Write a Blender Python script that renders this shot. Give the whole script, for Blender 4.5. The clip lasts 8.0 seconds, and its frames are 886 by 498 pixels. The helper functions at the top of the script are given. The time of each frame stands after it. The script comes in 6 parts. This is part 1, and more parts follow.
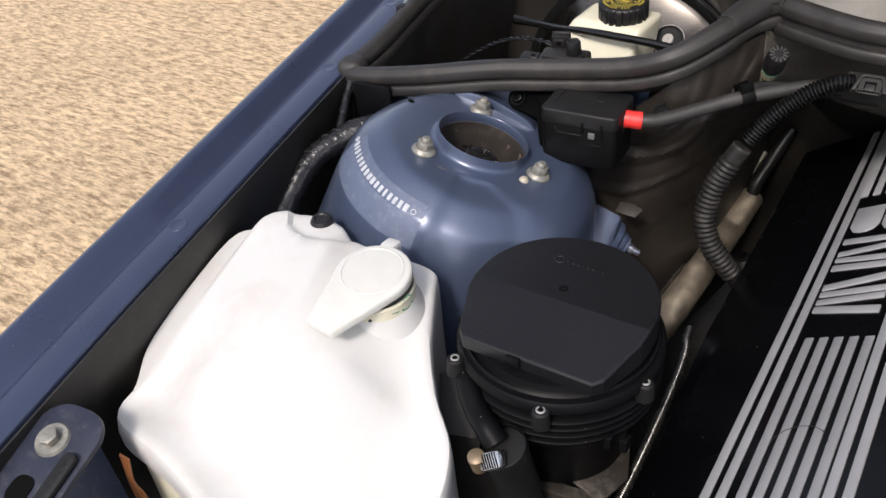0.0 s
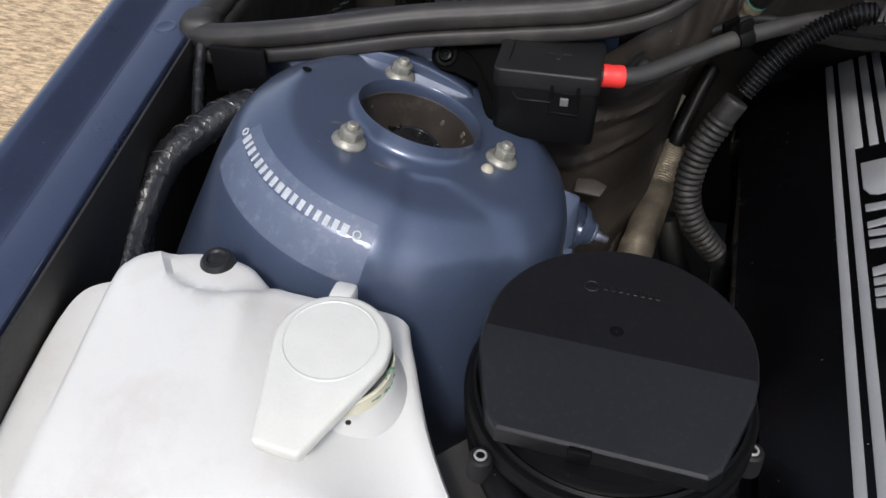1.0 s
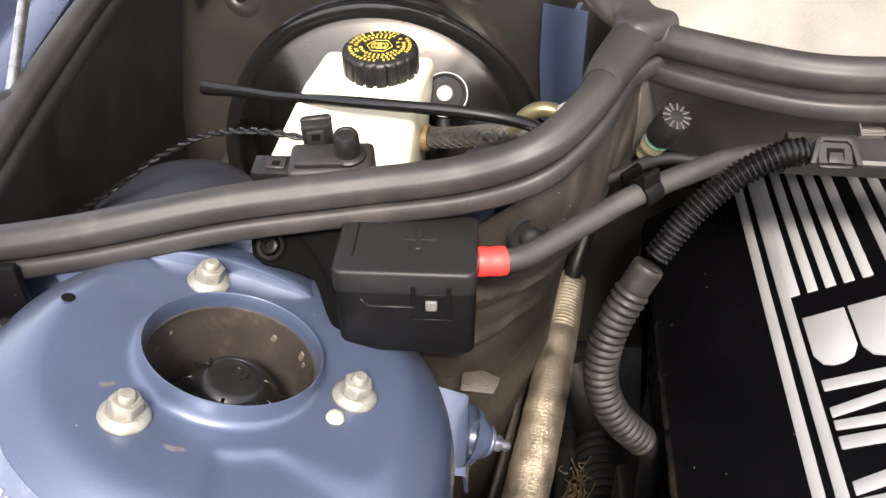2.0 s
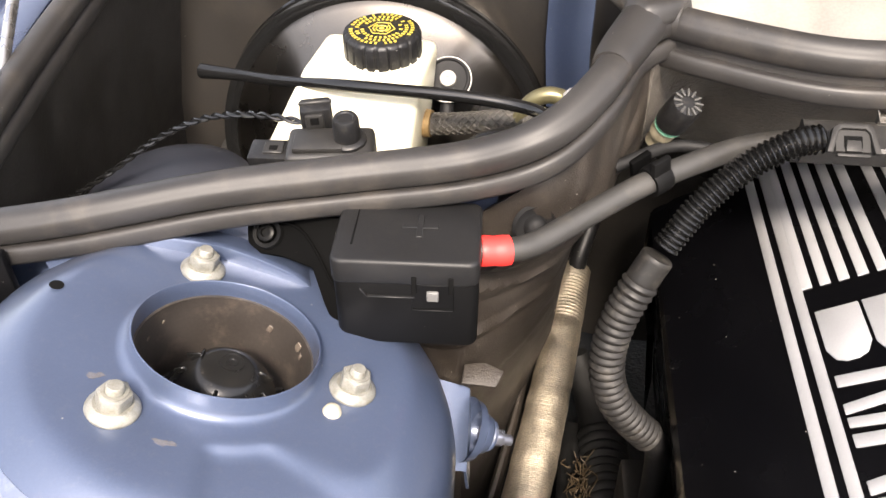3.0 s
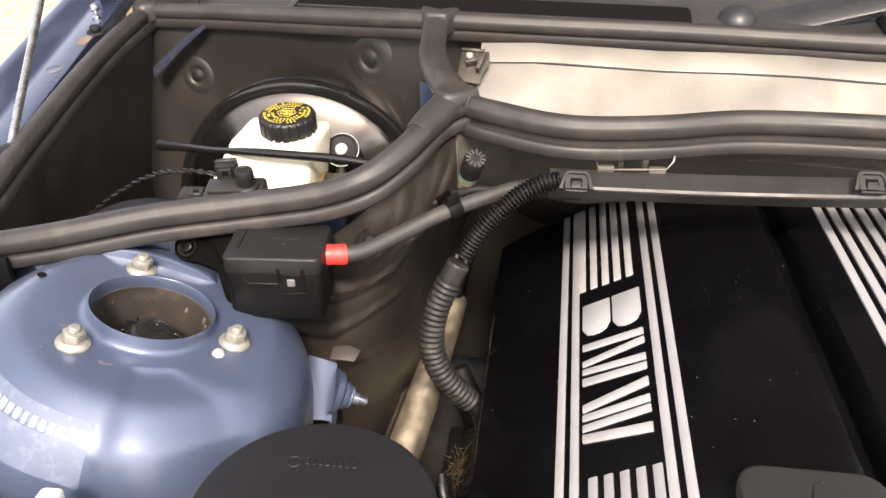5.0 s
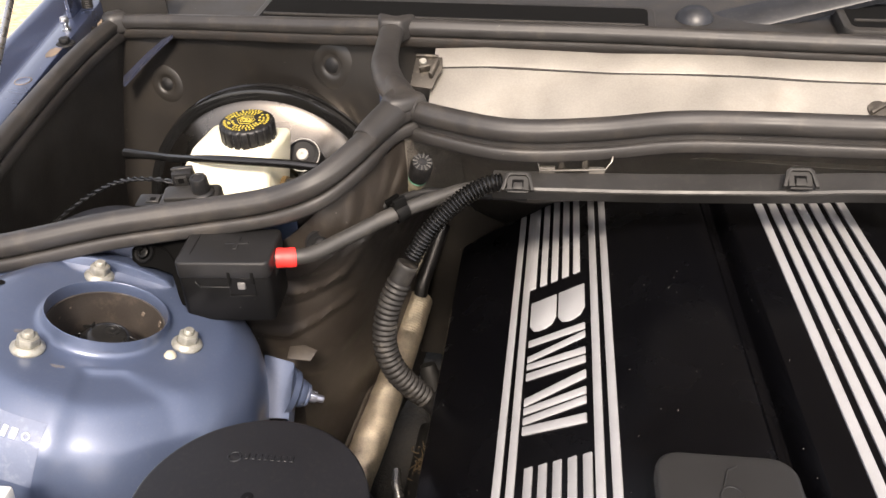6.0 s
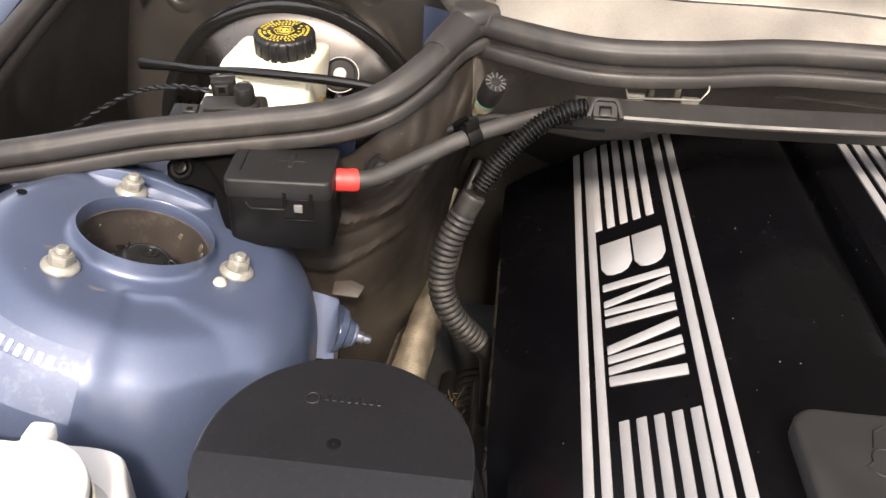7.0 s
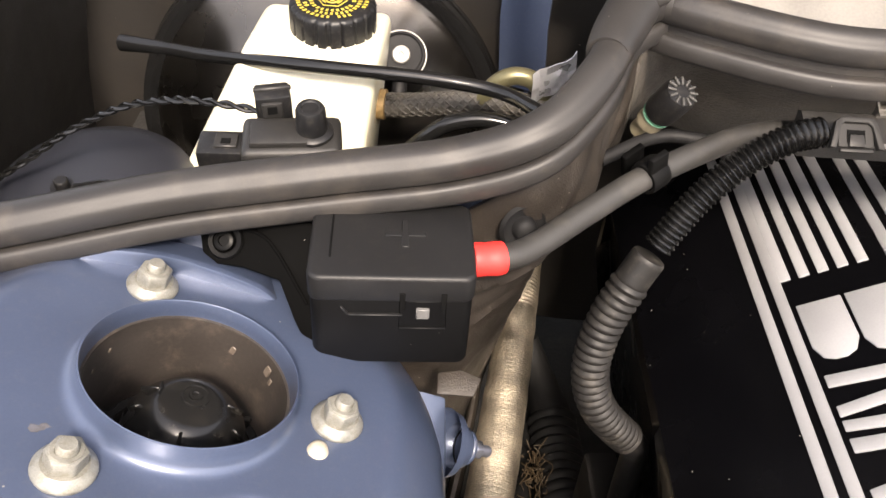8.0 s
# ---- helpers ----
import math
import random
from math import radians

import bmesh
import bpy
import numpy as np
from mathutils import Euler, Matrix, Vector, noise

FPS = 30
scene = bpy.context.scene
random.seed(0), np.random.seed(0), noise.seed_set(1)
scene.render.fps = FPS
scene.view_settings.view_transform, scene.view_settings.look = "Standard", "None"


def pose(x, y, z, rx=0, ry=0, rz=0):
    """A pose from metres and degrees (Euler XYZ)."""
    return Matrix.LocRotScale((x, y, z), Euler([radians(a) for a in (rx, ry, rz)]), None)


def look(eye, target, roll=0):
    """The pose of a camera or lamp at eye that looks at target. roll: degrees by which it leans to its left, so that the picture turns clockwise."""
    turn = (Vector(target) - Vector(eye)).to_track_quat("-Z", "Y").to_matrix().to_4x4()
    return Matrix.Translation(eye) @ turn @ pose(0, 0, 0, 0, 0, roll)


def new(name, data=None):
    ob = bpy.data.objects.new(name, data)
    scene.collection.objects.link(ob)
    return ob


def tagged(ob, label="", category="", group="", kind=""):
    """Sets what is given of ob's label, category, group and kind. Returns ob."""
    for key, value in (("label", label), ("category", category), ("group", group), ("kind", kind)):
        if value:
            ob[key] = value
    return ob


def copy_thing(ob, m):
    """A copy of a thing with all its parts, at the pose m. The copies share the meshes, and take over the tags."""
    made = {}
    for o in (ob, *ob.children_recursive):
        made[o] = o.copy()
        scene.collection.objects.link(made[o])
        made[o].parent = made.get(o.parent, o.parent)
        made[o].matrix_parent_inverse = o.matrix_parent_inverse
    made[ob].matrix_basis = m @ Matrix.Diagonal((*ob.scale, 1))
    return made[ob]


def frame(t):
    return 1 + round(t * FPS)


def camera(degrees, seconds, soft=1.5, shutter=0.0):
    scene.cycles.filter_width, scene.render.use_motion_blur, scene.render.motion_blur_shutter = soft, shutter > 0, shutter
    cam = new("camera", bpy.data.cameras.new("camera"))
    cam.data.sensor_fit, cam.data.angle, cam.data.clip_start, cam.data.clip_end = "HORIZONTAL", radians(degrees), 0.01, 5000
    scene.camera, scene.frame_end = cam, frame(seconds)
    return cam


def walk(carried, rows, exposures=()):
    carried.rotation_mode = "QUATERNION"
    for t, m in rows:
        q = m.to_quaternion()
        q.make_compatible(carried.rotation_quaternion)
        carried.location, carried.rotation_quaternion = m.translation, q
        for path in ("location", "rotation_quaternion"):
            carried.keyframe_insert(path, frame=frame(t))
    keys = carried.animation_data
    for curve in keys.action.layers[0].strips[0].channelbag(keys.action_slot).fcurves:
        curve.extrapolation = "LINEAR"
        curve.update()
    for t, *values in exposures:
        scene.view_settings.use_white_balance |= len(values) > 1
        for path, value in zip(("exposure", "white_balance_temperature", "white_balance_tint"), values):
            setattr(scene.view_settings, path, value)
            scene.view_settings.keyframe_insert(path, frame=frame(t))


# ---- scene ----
cam = camera(56.2, 8.0)
PATH = [
    (0, (0.379, -0.605, 1.228), (-0.563, 0.685, 0.024), -5.9),
    (0.5, (0.304, -0.547, 1.213), (-0.448, 0.817, -0.041), -3.7),
    (1, (0.164, -0.479, 1.147), (-0.274, 0.943, -0.189), -0.4),
    (1.2, (0.157, -0.445, 1.165), (-0.219, 1.029, -0.132), -0.2),
    (1.5, (0.163, -0.389, 1.162), (-0.144, 1.168, -0.056), -1.0),
    (1.7, (0.155, -0.326, 1.132), (-0.074, 1.239, -0.092), -0.9),
    (2.8, (0.145, -0.266, 1.114), (-0.067, 1.306, -0.105), -0.6),
    (3, (0.147, -0.277, 1.111), (-0.074, 1.274, -0.132), -0.4),
    (3.5, (0.127, -0.267, 1.083), (-0.064, 1.253, -0.203), -0.1),
    (4, (0.132, -0.274, 1.101), (0.017, 1.288, -0.143), 1.5),
    (4.5, (0.218, -0.384, 1.167), (0.085, 1.274, 0.056), 1.2),
    (4.7, (0.252, -0.436, 1.180), (0.045, 1.234, 0.099), 0.2),
    (5.8, (0.328, -0.496, 1.205), (0.094, 1.185, 0.146), -1.5),
    (6, (0.334, -0.486, 1.205), (0.102, 1.188, 0.136), -1.7),
    (6.5, (0.275, -0.457, 1.182), (0.082, 1.209, 0.093), -0.8),
    (7, (0.239, -0.45, 1.151), (0.115, 1.175, -0.007), 2.8),
    (7.2, (0.217, -0.427, 1.139), (0.077, 1.183, -0.038), 2.9),
    (7.5, (0.152, -0.344, 1.136), (-0.014, 1.237, -0.077), 1.5),
    (8, (0.099, -0.23, 1.101), (0.124, 1.276, -0.214), 4.5),
]
EXPOSURES = [(0.0, 0.60, 6420, 15), (0.5, 0.17, 6250, 14), (1.0, 0.4, 6130, 12), (1.5, 1.50, 6600, 14), (3.0, 2.22, 7000, 15), (3.5, 2.15, 7100, 15), (4.5, 2.1, 7200, 15), (6.0, 1.72, 7200, 16), (7.0, 1.84, 7200, 16), (7.5, 1.84, 7300, 16), (8.0, 1.95, 7200, 16)]
walk(cam, [(t, look(eye, target, roll)) for t, eye, target, roll in PATH], EXPOSURES)

# ---- world, sun, exposure ----
world = bpy.data.worlds.new("sky")
scene.world = world
world.use_nodes = True
wn, wl = world.node_tree.nodes, world.node_tree.links
wn.clear()
w_out = wn.new("ShaderNodeOutputWorld")
w_bg = wn.new("ShaderNodeBackground")
w_sky = wn.new("ShaderNodeTexSky")
SUN_EL, SUN_AZ = 52.0, 171.0   # degrees up; degrees round from the rear of the car
w_sky.sky_type, w_sky.sun_disc = "NISHITA", False
w_sky.sun_elevation, w_sky.sun_rotation = radians(SUN_EL), radians(SUN_AZ)
w_sky.air_density, w_sky.dust_density, w_sky.ozone_density = 1.0, 2.5, 1.0
w_bg.inputs[1].default_value = 0.135
w_haze = wn.new("ShaderNodeHueSaturation")   # thin high cloud takes most of the blue
w_haze.inputs["Saturation"].default_value = 0.45
wl.new(w_sky.outputs[0], w_haze.inputs["Color"])
wl.new(w_haze.outputs[0], w_bg.inputs[0])
wl.new(w_bg.outputs[0], w_out.inputs[0])
sun_data = bpy.data.lights.new("sun", "SUN")
sun_data.energy, sun_data.angle, sun_data.color = 2.0, radians(9), (1.0, 0.93, 0.82)
sun = new("sun", sun_data)
s_el, s_az = radians(SUN_EL), radians(SUN_AZ)
sun_way = Vector((math.sin(s_az) * math.cos(s_el), math.cos(s_az) * math.cos(s_el), math.sin(s_el)))
sun.matrix_world = look(sun_way * 6, (0, 0, 0.8))


# ---- materials ----
def mat(name, base, rough=0.5, metal=0.0, var=0.25, scale=40.0, fine=400.0, bump=0.15, bump_dist=0.0008,
        rough_var=0.12, coat=0.0, coat_rough=0.05, dust=0.0, dust_col=(0.35, 0.31, 0.25), dust_scale=120.0, spec=0.5, specks=0.0, speck_scale=90.0):
    """A surface with blotches at one scale, grain at another, uneven gloss, fine relief and, where asked, dust."""
    m = bpy.data.materials.new(name)
    m.use_nodes = True
    n, l = m.node_tree.nodes, m.node_tree.links
    b = n["Principled BSDF"]
    tc = n.new("ShaderNodeTexCoord")
    big, small = n.new("ShaderNodeTexNoise"), n.new("ShaderNodeTexNoise")
    big.inputs["Scale"].default_value, small.inputs["Scale"].default_value = scale, fine
    big.inputs["Detail"].default_value, small.inputs["Detail"].default_value = 6, 4
    for t in (big, small):
        l.new(tc.outputs["Object"], t.inputs["Vector"])
    mix = n.new("ShaderNodeMix")
    mix.data_type = "FLOAT"
    mix.inputs[0].default_value = 0.35
    l.new(big.outputs[0], mix.inputs[2])
    l.new(small.outputs[0], mix.inputs[3])
    ramp = n.new("ShaderNodeValToRGB")
    lo, hi = [c * (1 - var) for c in base], [min(1, c * (1 + var)) for c in base]
    ramp.color_ramp.elements[0].color, ramp.color_ramp.elements[1].color = (*lo, 1), (*hi, 1)
    ramp.color_ramp.elements[0].position, ramp.color_ramp.elements[1].position = 0.3, 0.7
    l.new(mix.outputs[0], ramp.inputs[0])
    colour = ramp.outputs[0]
    mr = n.new("ShaderNodeMapRange")
    mr.inputs[1].default_value, mr.inputs[2].default_value = 0.3, 0.7
    mr.inputs[3].default_value, mr.inputs[4].default_value = max(0.02, rough - rough_var), min(1, rough + rough_var)
    l.new(big.outputs[0], mr.inputs[0])
    rough_out = mr.outputs[0]
    if dust:
        dn = n.new("ShaderNodeTexNoise")
        dn.inputs["Scale"].default_value, dn.inputs["Detail"].default_value, dn.inputs["Roughness"].default_value = dust_scale, 8, 0.7
        l.new(tc.outputs["Object"], dn.inputs["Vector"])
        dr = n.new("ShaderNodeMapRange")
        dr.inputs[1].default_value, dr.inputs[2].default_value = 0.52, 0.75
        dr.inputs[3].default_value, dr.inputs[4].default_value = 0.0, dust
        l.new(dn.outputs[0], dr.inputs[0])
        cm = n.new("ShaderNodeMix")
        cm.data_type = "RGBA"
        l.new(dr.outputs[0], cm.inputs[0])
        l.new(colour, cm.inputs[6])
        cm.inputs[7].default_value = (*dust_col, 1)
        colour = cm.outputs[2]
    if specks:
        vo = n.new("ShaderNodeTexVoronoi")
        vo.inputs["Scale"].default_value = speck_scale
        l.new(tc.outputs["Object"], vo.inputs["Vector"])
        near = n.new("ShaderNodeMapRange")
        near.inputs[1].default_value, near.inputs[2].default_value = 0.025, 0.06
        near.inputs[3].default_value, near.inputs[4].default_value = 1.0, 0.0
        l.new(vo.outputs["Distance"], near.inputs[0])
        some = n.new("ShaderNodeSeparateColor")
        l.new(vo.outputs["Color"], some.inputs[0])
        pick = n.new("ShaderNodeMath")
        pick.operation = "GREATER_THAN"
        pick.inputs[1].default_value = 1.0 - specks
        l.new(some.outputs[0], pick.inputs[0])
        both = n.new("ShaderNodeMath")
        both.operation = "MULTIPLY"
        l.new(near.outputs[0], both.inputs[0])
        l.new(pick.outputs[0], both.inputs[1])
        sm = n.new("ShaderNodeMix")
        sm.data_type = "RGBA"
        l.new(both.outputs[0], sm.inputs[0])
        l.new(colour, sm.inputs[6])
        sm.inputs[7].default_value = (0.34, 0.32, 0.285, 1)
        colour = sm.outputs[2]
    l.new(colour, b.inputs["Base Color"])
    l.new(rough_out, b.inputs["Roughness"])
    b.inputs["Metallic"].default_value = metal
    b.inputs["Specular IOR Level"].default_value = spec
    b.inputs["Coat Weight"].default_value, b.inputs["Coat Roughness"].default_value = coat, coat_rough
    if bump:
        bp = n.new("ShaderNodeBump")
        bp.inputs["Strength"].default_value, bp.inputs["Distance"].default_value = bump, bump_dist
        l.new(small.outputs[0], bp.inputs["Height"])
        l.new(bp.outputs[0], b.inputs["Normal"])
    return m


PAINT = mat("blue_paint", (0.064, 0.086, 0.144), 0.34, 0.35, 0.10, 18, 900, 0.03, 0.0003, 0.05, coat=0.85, coat_rough=0.22, dust=0.05, dust_scale=260, specks=0.14, speck_scale=110)
# the car's blue again, with a darker base and glossier coat
WING_PAINT = mat("dark_gloss_blue_paint", (0.046, 0.062, 0.118), 0.30, 0.55, 0.10, 18, 900, 0.02, 0.0003, 0.04, coat=1.0, coat_rough=0.05, dust=0.05, dust_scale=260, specks=0.10, speck_scale=110)
PAINT_DULL = mat("blue_primer_paint", (0.055, 0.075, 0.13), 0.5, 0.1, 0.15, 25, 700, 0.06, 0.0004, 0.1, coat=0.2, coat_rough=0.2, dust=0.25)
BLACK_PAINT = mat("black_sheet", (0.0145, 0.0130, 0.0115), 0.40, 0, 0.3, 9, 500, 0.12, 0.0005, 0.12, dust=0.3, dust_scale=16, dust_col=(0.045, 0.036, 0.026), specks=0.12, speck_scale=90)
LINER = mat("black_liner", (0.018, 0.0165, 0.015), 0.5, 0, 0.4, 20, 300, 0.3, 0.001, 0.15, dust=0.12, dust_scale=60, dust_col=(0.10, 0.085, 0.065))
FELT = mat("insulation_mat", (0.024, 0.0195, 0.0158), 0.48, 0, 0.4, 28, 800, 0.4, 0.0010, 0.12, dust=0.4, dust_scale=90, dust_col=(0.066, 0.053, 0.040), specks=0.6, speck_scale=130)
# dusty felt; its paler base also stands in for light on it
FELT_GREY = mat("dusty_lit_insulation", (0.098, 0.088, 0.076), 0.6, 0, 0.5, 60, 500, 0.9, 0.0016, 0.12, dust=0.6, dust_scale=160, dust_col=(0.15, 0.135, 0.115), specks=0.7, speck_scale=150)
RUBBER = mat("seal_rubber", (0.0215, 0.0200, 0.0192), 0.52, 0, 0.25, 22, 900, 0.15, 0.0004, 0.08, dust=0.4, dust_scale=30, dust_col=(0.088, 0.074, 0.060), specks=0.12, speck_scale=150)
PLASTIC = mat("black_plastic", (0.008, 0.008, 0.0085), 0.42, 0, 0.2, 30, 1600, 0.25, 0.0003, 0.06, dust=0.08, dust_scale=300, specks=0.25, speck_scale=160, spec=0.4)
PLASTIC_GREY = mat("dusty_black_plastic", (0.0155, 0.0148, 0.014), 0.48, 0, 0.25, 30, 1200, 0.2, 0.0004, 0.08, dust=0.12, dust_scale=160, dust_col=(0.14, 0.12, 0.095), specks=0.1, speck_scale=130)
COVER = mat("cover_plastic", (0.0017, 0.0017, 0.0022), 0.25, 0, 0.2, 20, 1800, 0.05, 0.0002, 0.06, specks=0.5, speck_scale=120, spec=0.22)
SILVER = mat("silver_trim", (0.315, 0.317, 0.325), 0.33, 0.1, 0.10, 30, 900, 0.03, 0.0002, 0.05)
ALU = mat("bare_aluminium", (0.43, 0.405, 0.36), 0.40, 0.85, 0.16, 14, 500, 0.06, 0.0004, 0.10, dust=0.4, dust_scale=16, dust_col=(0.30, 0.255, 0.20), specks=0.08, speck_scale=90)
STEEL = mat("passivated_steel", (0.26, 0.255, 0.225), 0.42, 0.45, 0.3, 160, 1500, 0.3, 0.0005, 0.12, dust=0.8, dust_scale=240, dust_col=(0.16, 0.135, 0.09))
BRIGHT = mat("bright_steel", (0.6, 0.6, 0.6), 0.28, 1.0, 0.1, 80, 1500, 0.1, 0.0002, 0.1)
SCREW = mat("zinc_screw", (0.36, 0.355, 0.345), 0.35, 0.3, 0.15, 200, 1500, 0.1, 0.0002)
POLY = mat("milky_plastic", (0.58, 0.578, 0.562), 0.36, 0, 0.04, 14, 700, 0.06, 0.0004, 0.08, dust=0.5, dust_scale=9, dust_col=(0.43, 0.375, 0.32), spec=0.4)
POLY_LID = mat("lid_milky_plastic", (0.58, 0.58, 0.545), 0.34, 0, 0.06, 40, 700, 0.05, 0.0003, 0.06, dust=0.35, dust_scale=24, dust_col=(0.46, 0.44, 0.38))
POLY_YELLOW = mat("yellowed_plastic", (0.64, 0.61, 0.47), 0.35, 0, 0.07, 30, 700, 0.05, 0.0004, 0.08, dust=0.25, dust_scale=30, dust_col=(0.42, 0.35, 0.18))
RED = mat("red_sleeve_rubber", (0.72, 0.035, 0.03), 0.5, 0, 0.12, 60, 900, 0.1, 0.0003, 0.08)
CABLE = mat("dusty_cable", (0.027, 0.026, 0.0245), 0.5, 0, 0.2, 40, 900, 0.1, 0.0003, 0.08, dust=0.3, dust_scale=60, dust_col=(0.10, 0.088, 0.072))
CONDUIT = mat("conduit_plastic", (0.0125, 0.0116, 0.0108), 0.56, 0, 0.2, 40, 900, 0.15, 0.0004, 0.1, dust=0.7, dust_scale=60, dust_col=(0.095, 0.085, 0.071), spec=0.35, specks=0.15, speck_scale=140)
GLOSS_BLACK = mat("gloss_black_tube", (0.007, 0.007, 0.007), 0.14, 0, 0.2, 40, 900, 0.05, 0.0002, 0.05)
FOIL = mat("heat_shield_sleeve", (0.66, 0.58, 0.455), 0.40, 0.9, 0.3, 60, 900, 0.7, 0.0012, 0.12, dust=0.7, dust_scale=600, dust_col=(0.11, 0.083, 0.055))
# near-black patches paint the shade inside holes, slots and windows
HOLE_SHADE = mat("hole_shade", (0.003, 0.003, 0.003), 0.9, 0, 0.2, 30, 300, 0, 0, 0.05, spec=0.1)
BOOSTER = mat("booster_plate", (0.205, 0.185, 0.16), 0.27, 1.0, 0.10, 15, 900, 0.05, 0.0003, 0.05, dust=0.18, dust_scale=40, dust_col=(0.13, 0.11, 0.085))
DARK = mat("rough_near_black", (0.012, 0.011, 0.010), 0.8, 0, 0.5, 18, 200, 0.6, 0.003, 0.1, dust=0.2, dust_scale=30, dust_col=(0.09, 0.07, 0.05))
RUST = mat("rusty_inner_tube", (0.042, 0.036, 0.032), 0.42, 0.2, 0.25, 30, 500, 0.12, 0.0005, 0.1, dust=0.6, dust_scale=70, dust_col=(0.125, 0.10, 0.08))
CREAM = mat("cream_wax", (0.36, 0.33, 0.26), 0.5, 0, 0.2, 200, 900, 0.15, 0.0004)
YELLOW = mat("yellow_print", (0.42, 0.33, 0.05), 0.5, 0, 0.2, 90, 900, 0.05, 0.0002)
WHITE_MARK = mat("white_marking", (0.40, 0.42, 0.45), 0.65, 0, 0.3, 300, 1500, 0.1, 0.0002, dust=0.6, dust_scale=150, dust_col=(0.2, 0.23, 0.3))
COPPER = mat("orange_wire", (0.26, 0.10, 0.035), 0.5, 0, 0.2, 90, 900, 0.05, 0.0002)
GREEN = mat("green_residue", (0.10, 0.24, 0.16), 0.5, 0, 0.2, 200, 900, 0.05, 0.0002)
COWL_GREY = mat("cowl_plastic", (0.020, 0.0185, 0.017), 0.5, 0, 0.25, 20, 1200, 0.2, 0.0004, 0.08, dust=0.35, dust_scale=40, dust_col=(0.075, 0.062, 0.048), specks=0.15, speck_scale=90)
RUST_SMUDGE = mat("rust_smudge", (0.17, 0.125, 0.085), 0.6, 0, 0.3, 200, 1500, 0.1, 0.0002, dust=0.8, dust_scale=200, dust_col=(0.07, 0.085, 0.13))
WAX_TAN = mat("old_wax", (0.11, 0.088, 0.07), 0.55, 0, 0.25, 300, 900, 0.1, 0.0003)
STAIN = mat("rust_stain", (0.078, 0.076, 0.084), 0.7, 0, 0.4, 300, 1500, 0.2, 0.0003, dust=0.9, dust_scale=260, dust_col=(0.075, 0.09, 0.135))
HOSE_MATT = mat("matt_rubber", (0.007, 0.007, 0.0075), 0.65, 0, 0.25, 40, 900, 0.15, 0.0004, spec=0.3)
STEEL_DULL = mat("dull_grey_metal", (0.052, 0.046, 0.039), 0.5, 0.5, 0.3, 40, 600, 0.2, 0.0006, 0.1, dust=0.4, dust_scale=60)
# brown dirt on the rear lip, darkened for shade; also the fold's drawn-in shade
DIRT_AND_SHADE = mat("dirt_and_shade", (0.0085, 0.0065, 0.005), 0.7, 0, 0.4, 40, 900, 0.4, 0.0008, 0.1, dust=0.5, dust_scale=50, dust_col=(0.045, 0.027, 0.016))
HOSE_BLACK = mat("hose_black", (0.008, 0.008, 0.008), 0.62, 0, 0.3, 40, 900, 0.1, 0.0003, spec=0.3)
BRACKET_BLUE = mat("dark_blue_bracket", (0.022, 0.026, 0.045), 0.45, 0, 0.2, 40, 900, 0.1, 0.0003, dust=0.15, dust_scale=120)


for milky in (POLY, POLY_LID, POLY_YELLOW):   # light wanders a little way inside
    shader = milky.node_tree.nodes["Principled BSDF"]
    shader.inputs["Subsurface Weight"].default_value, shader.inputs["Subsurface Scale"].default_value = 0.15, 0.02
    shader.inputs["Subsurface Radius"].default_value = (1.0, 0.9, 0.7)


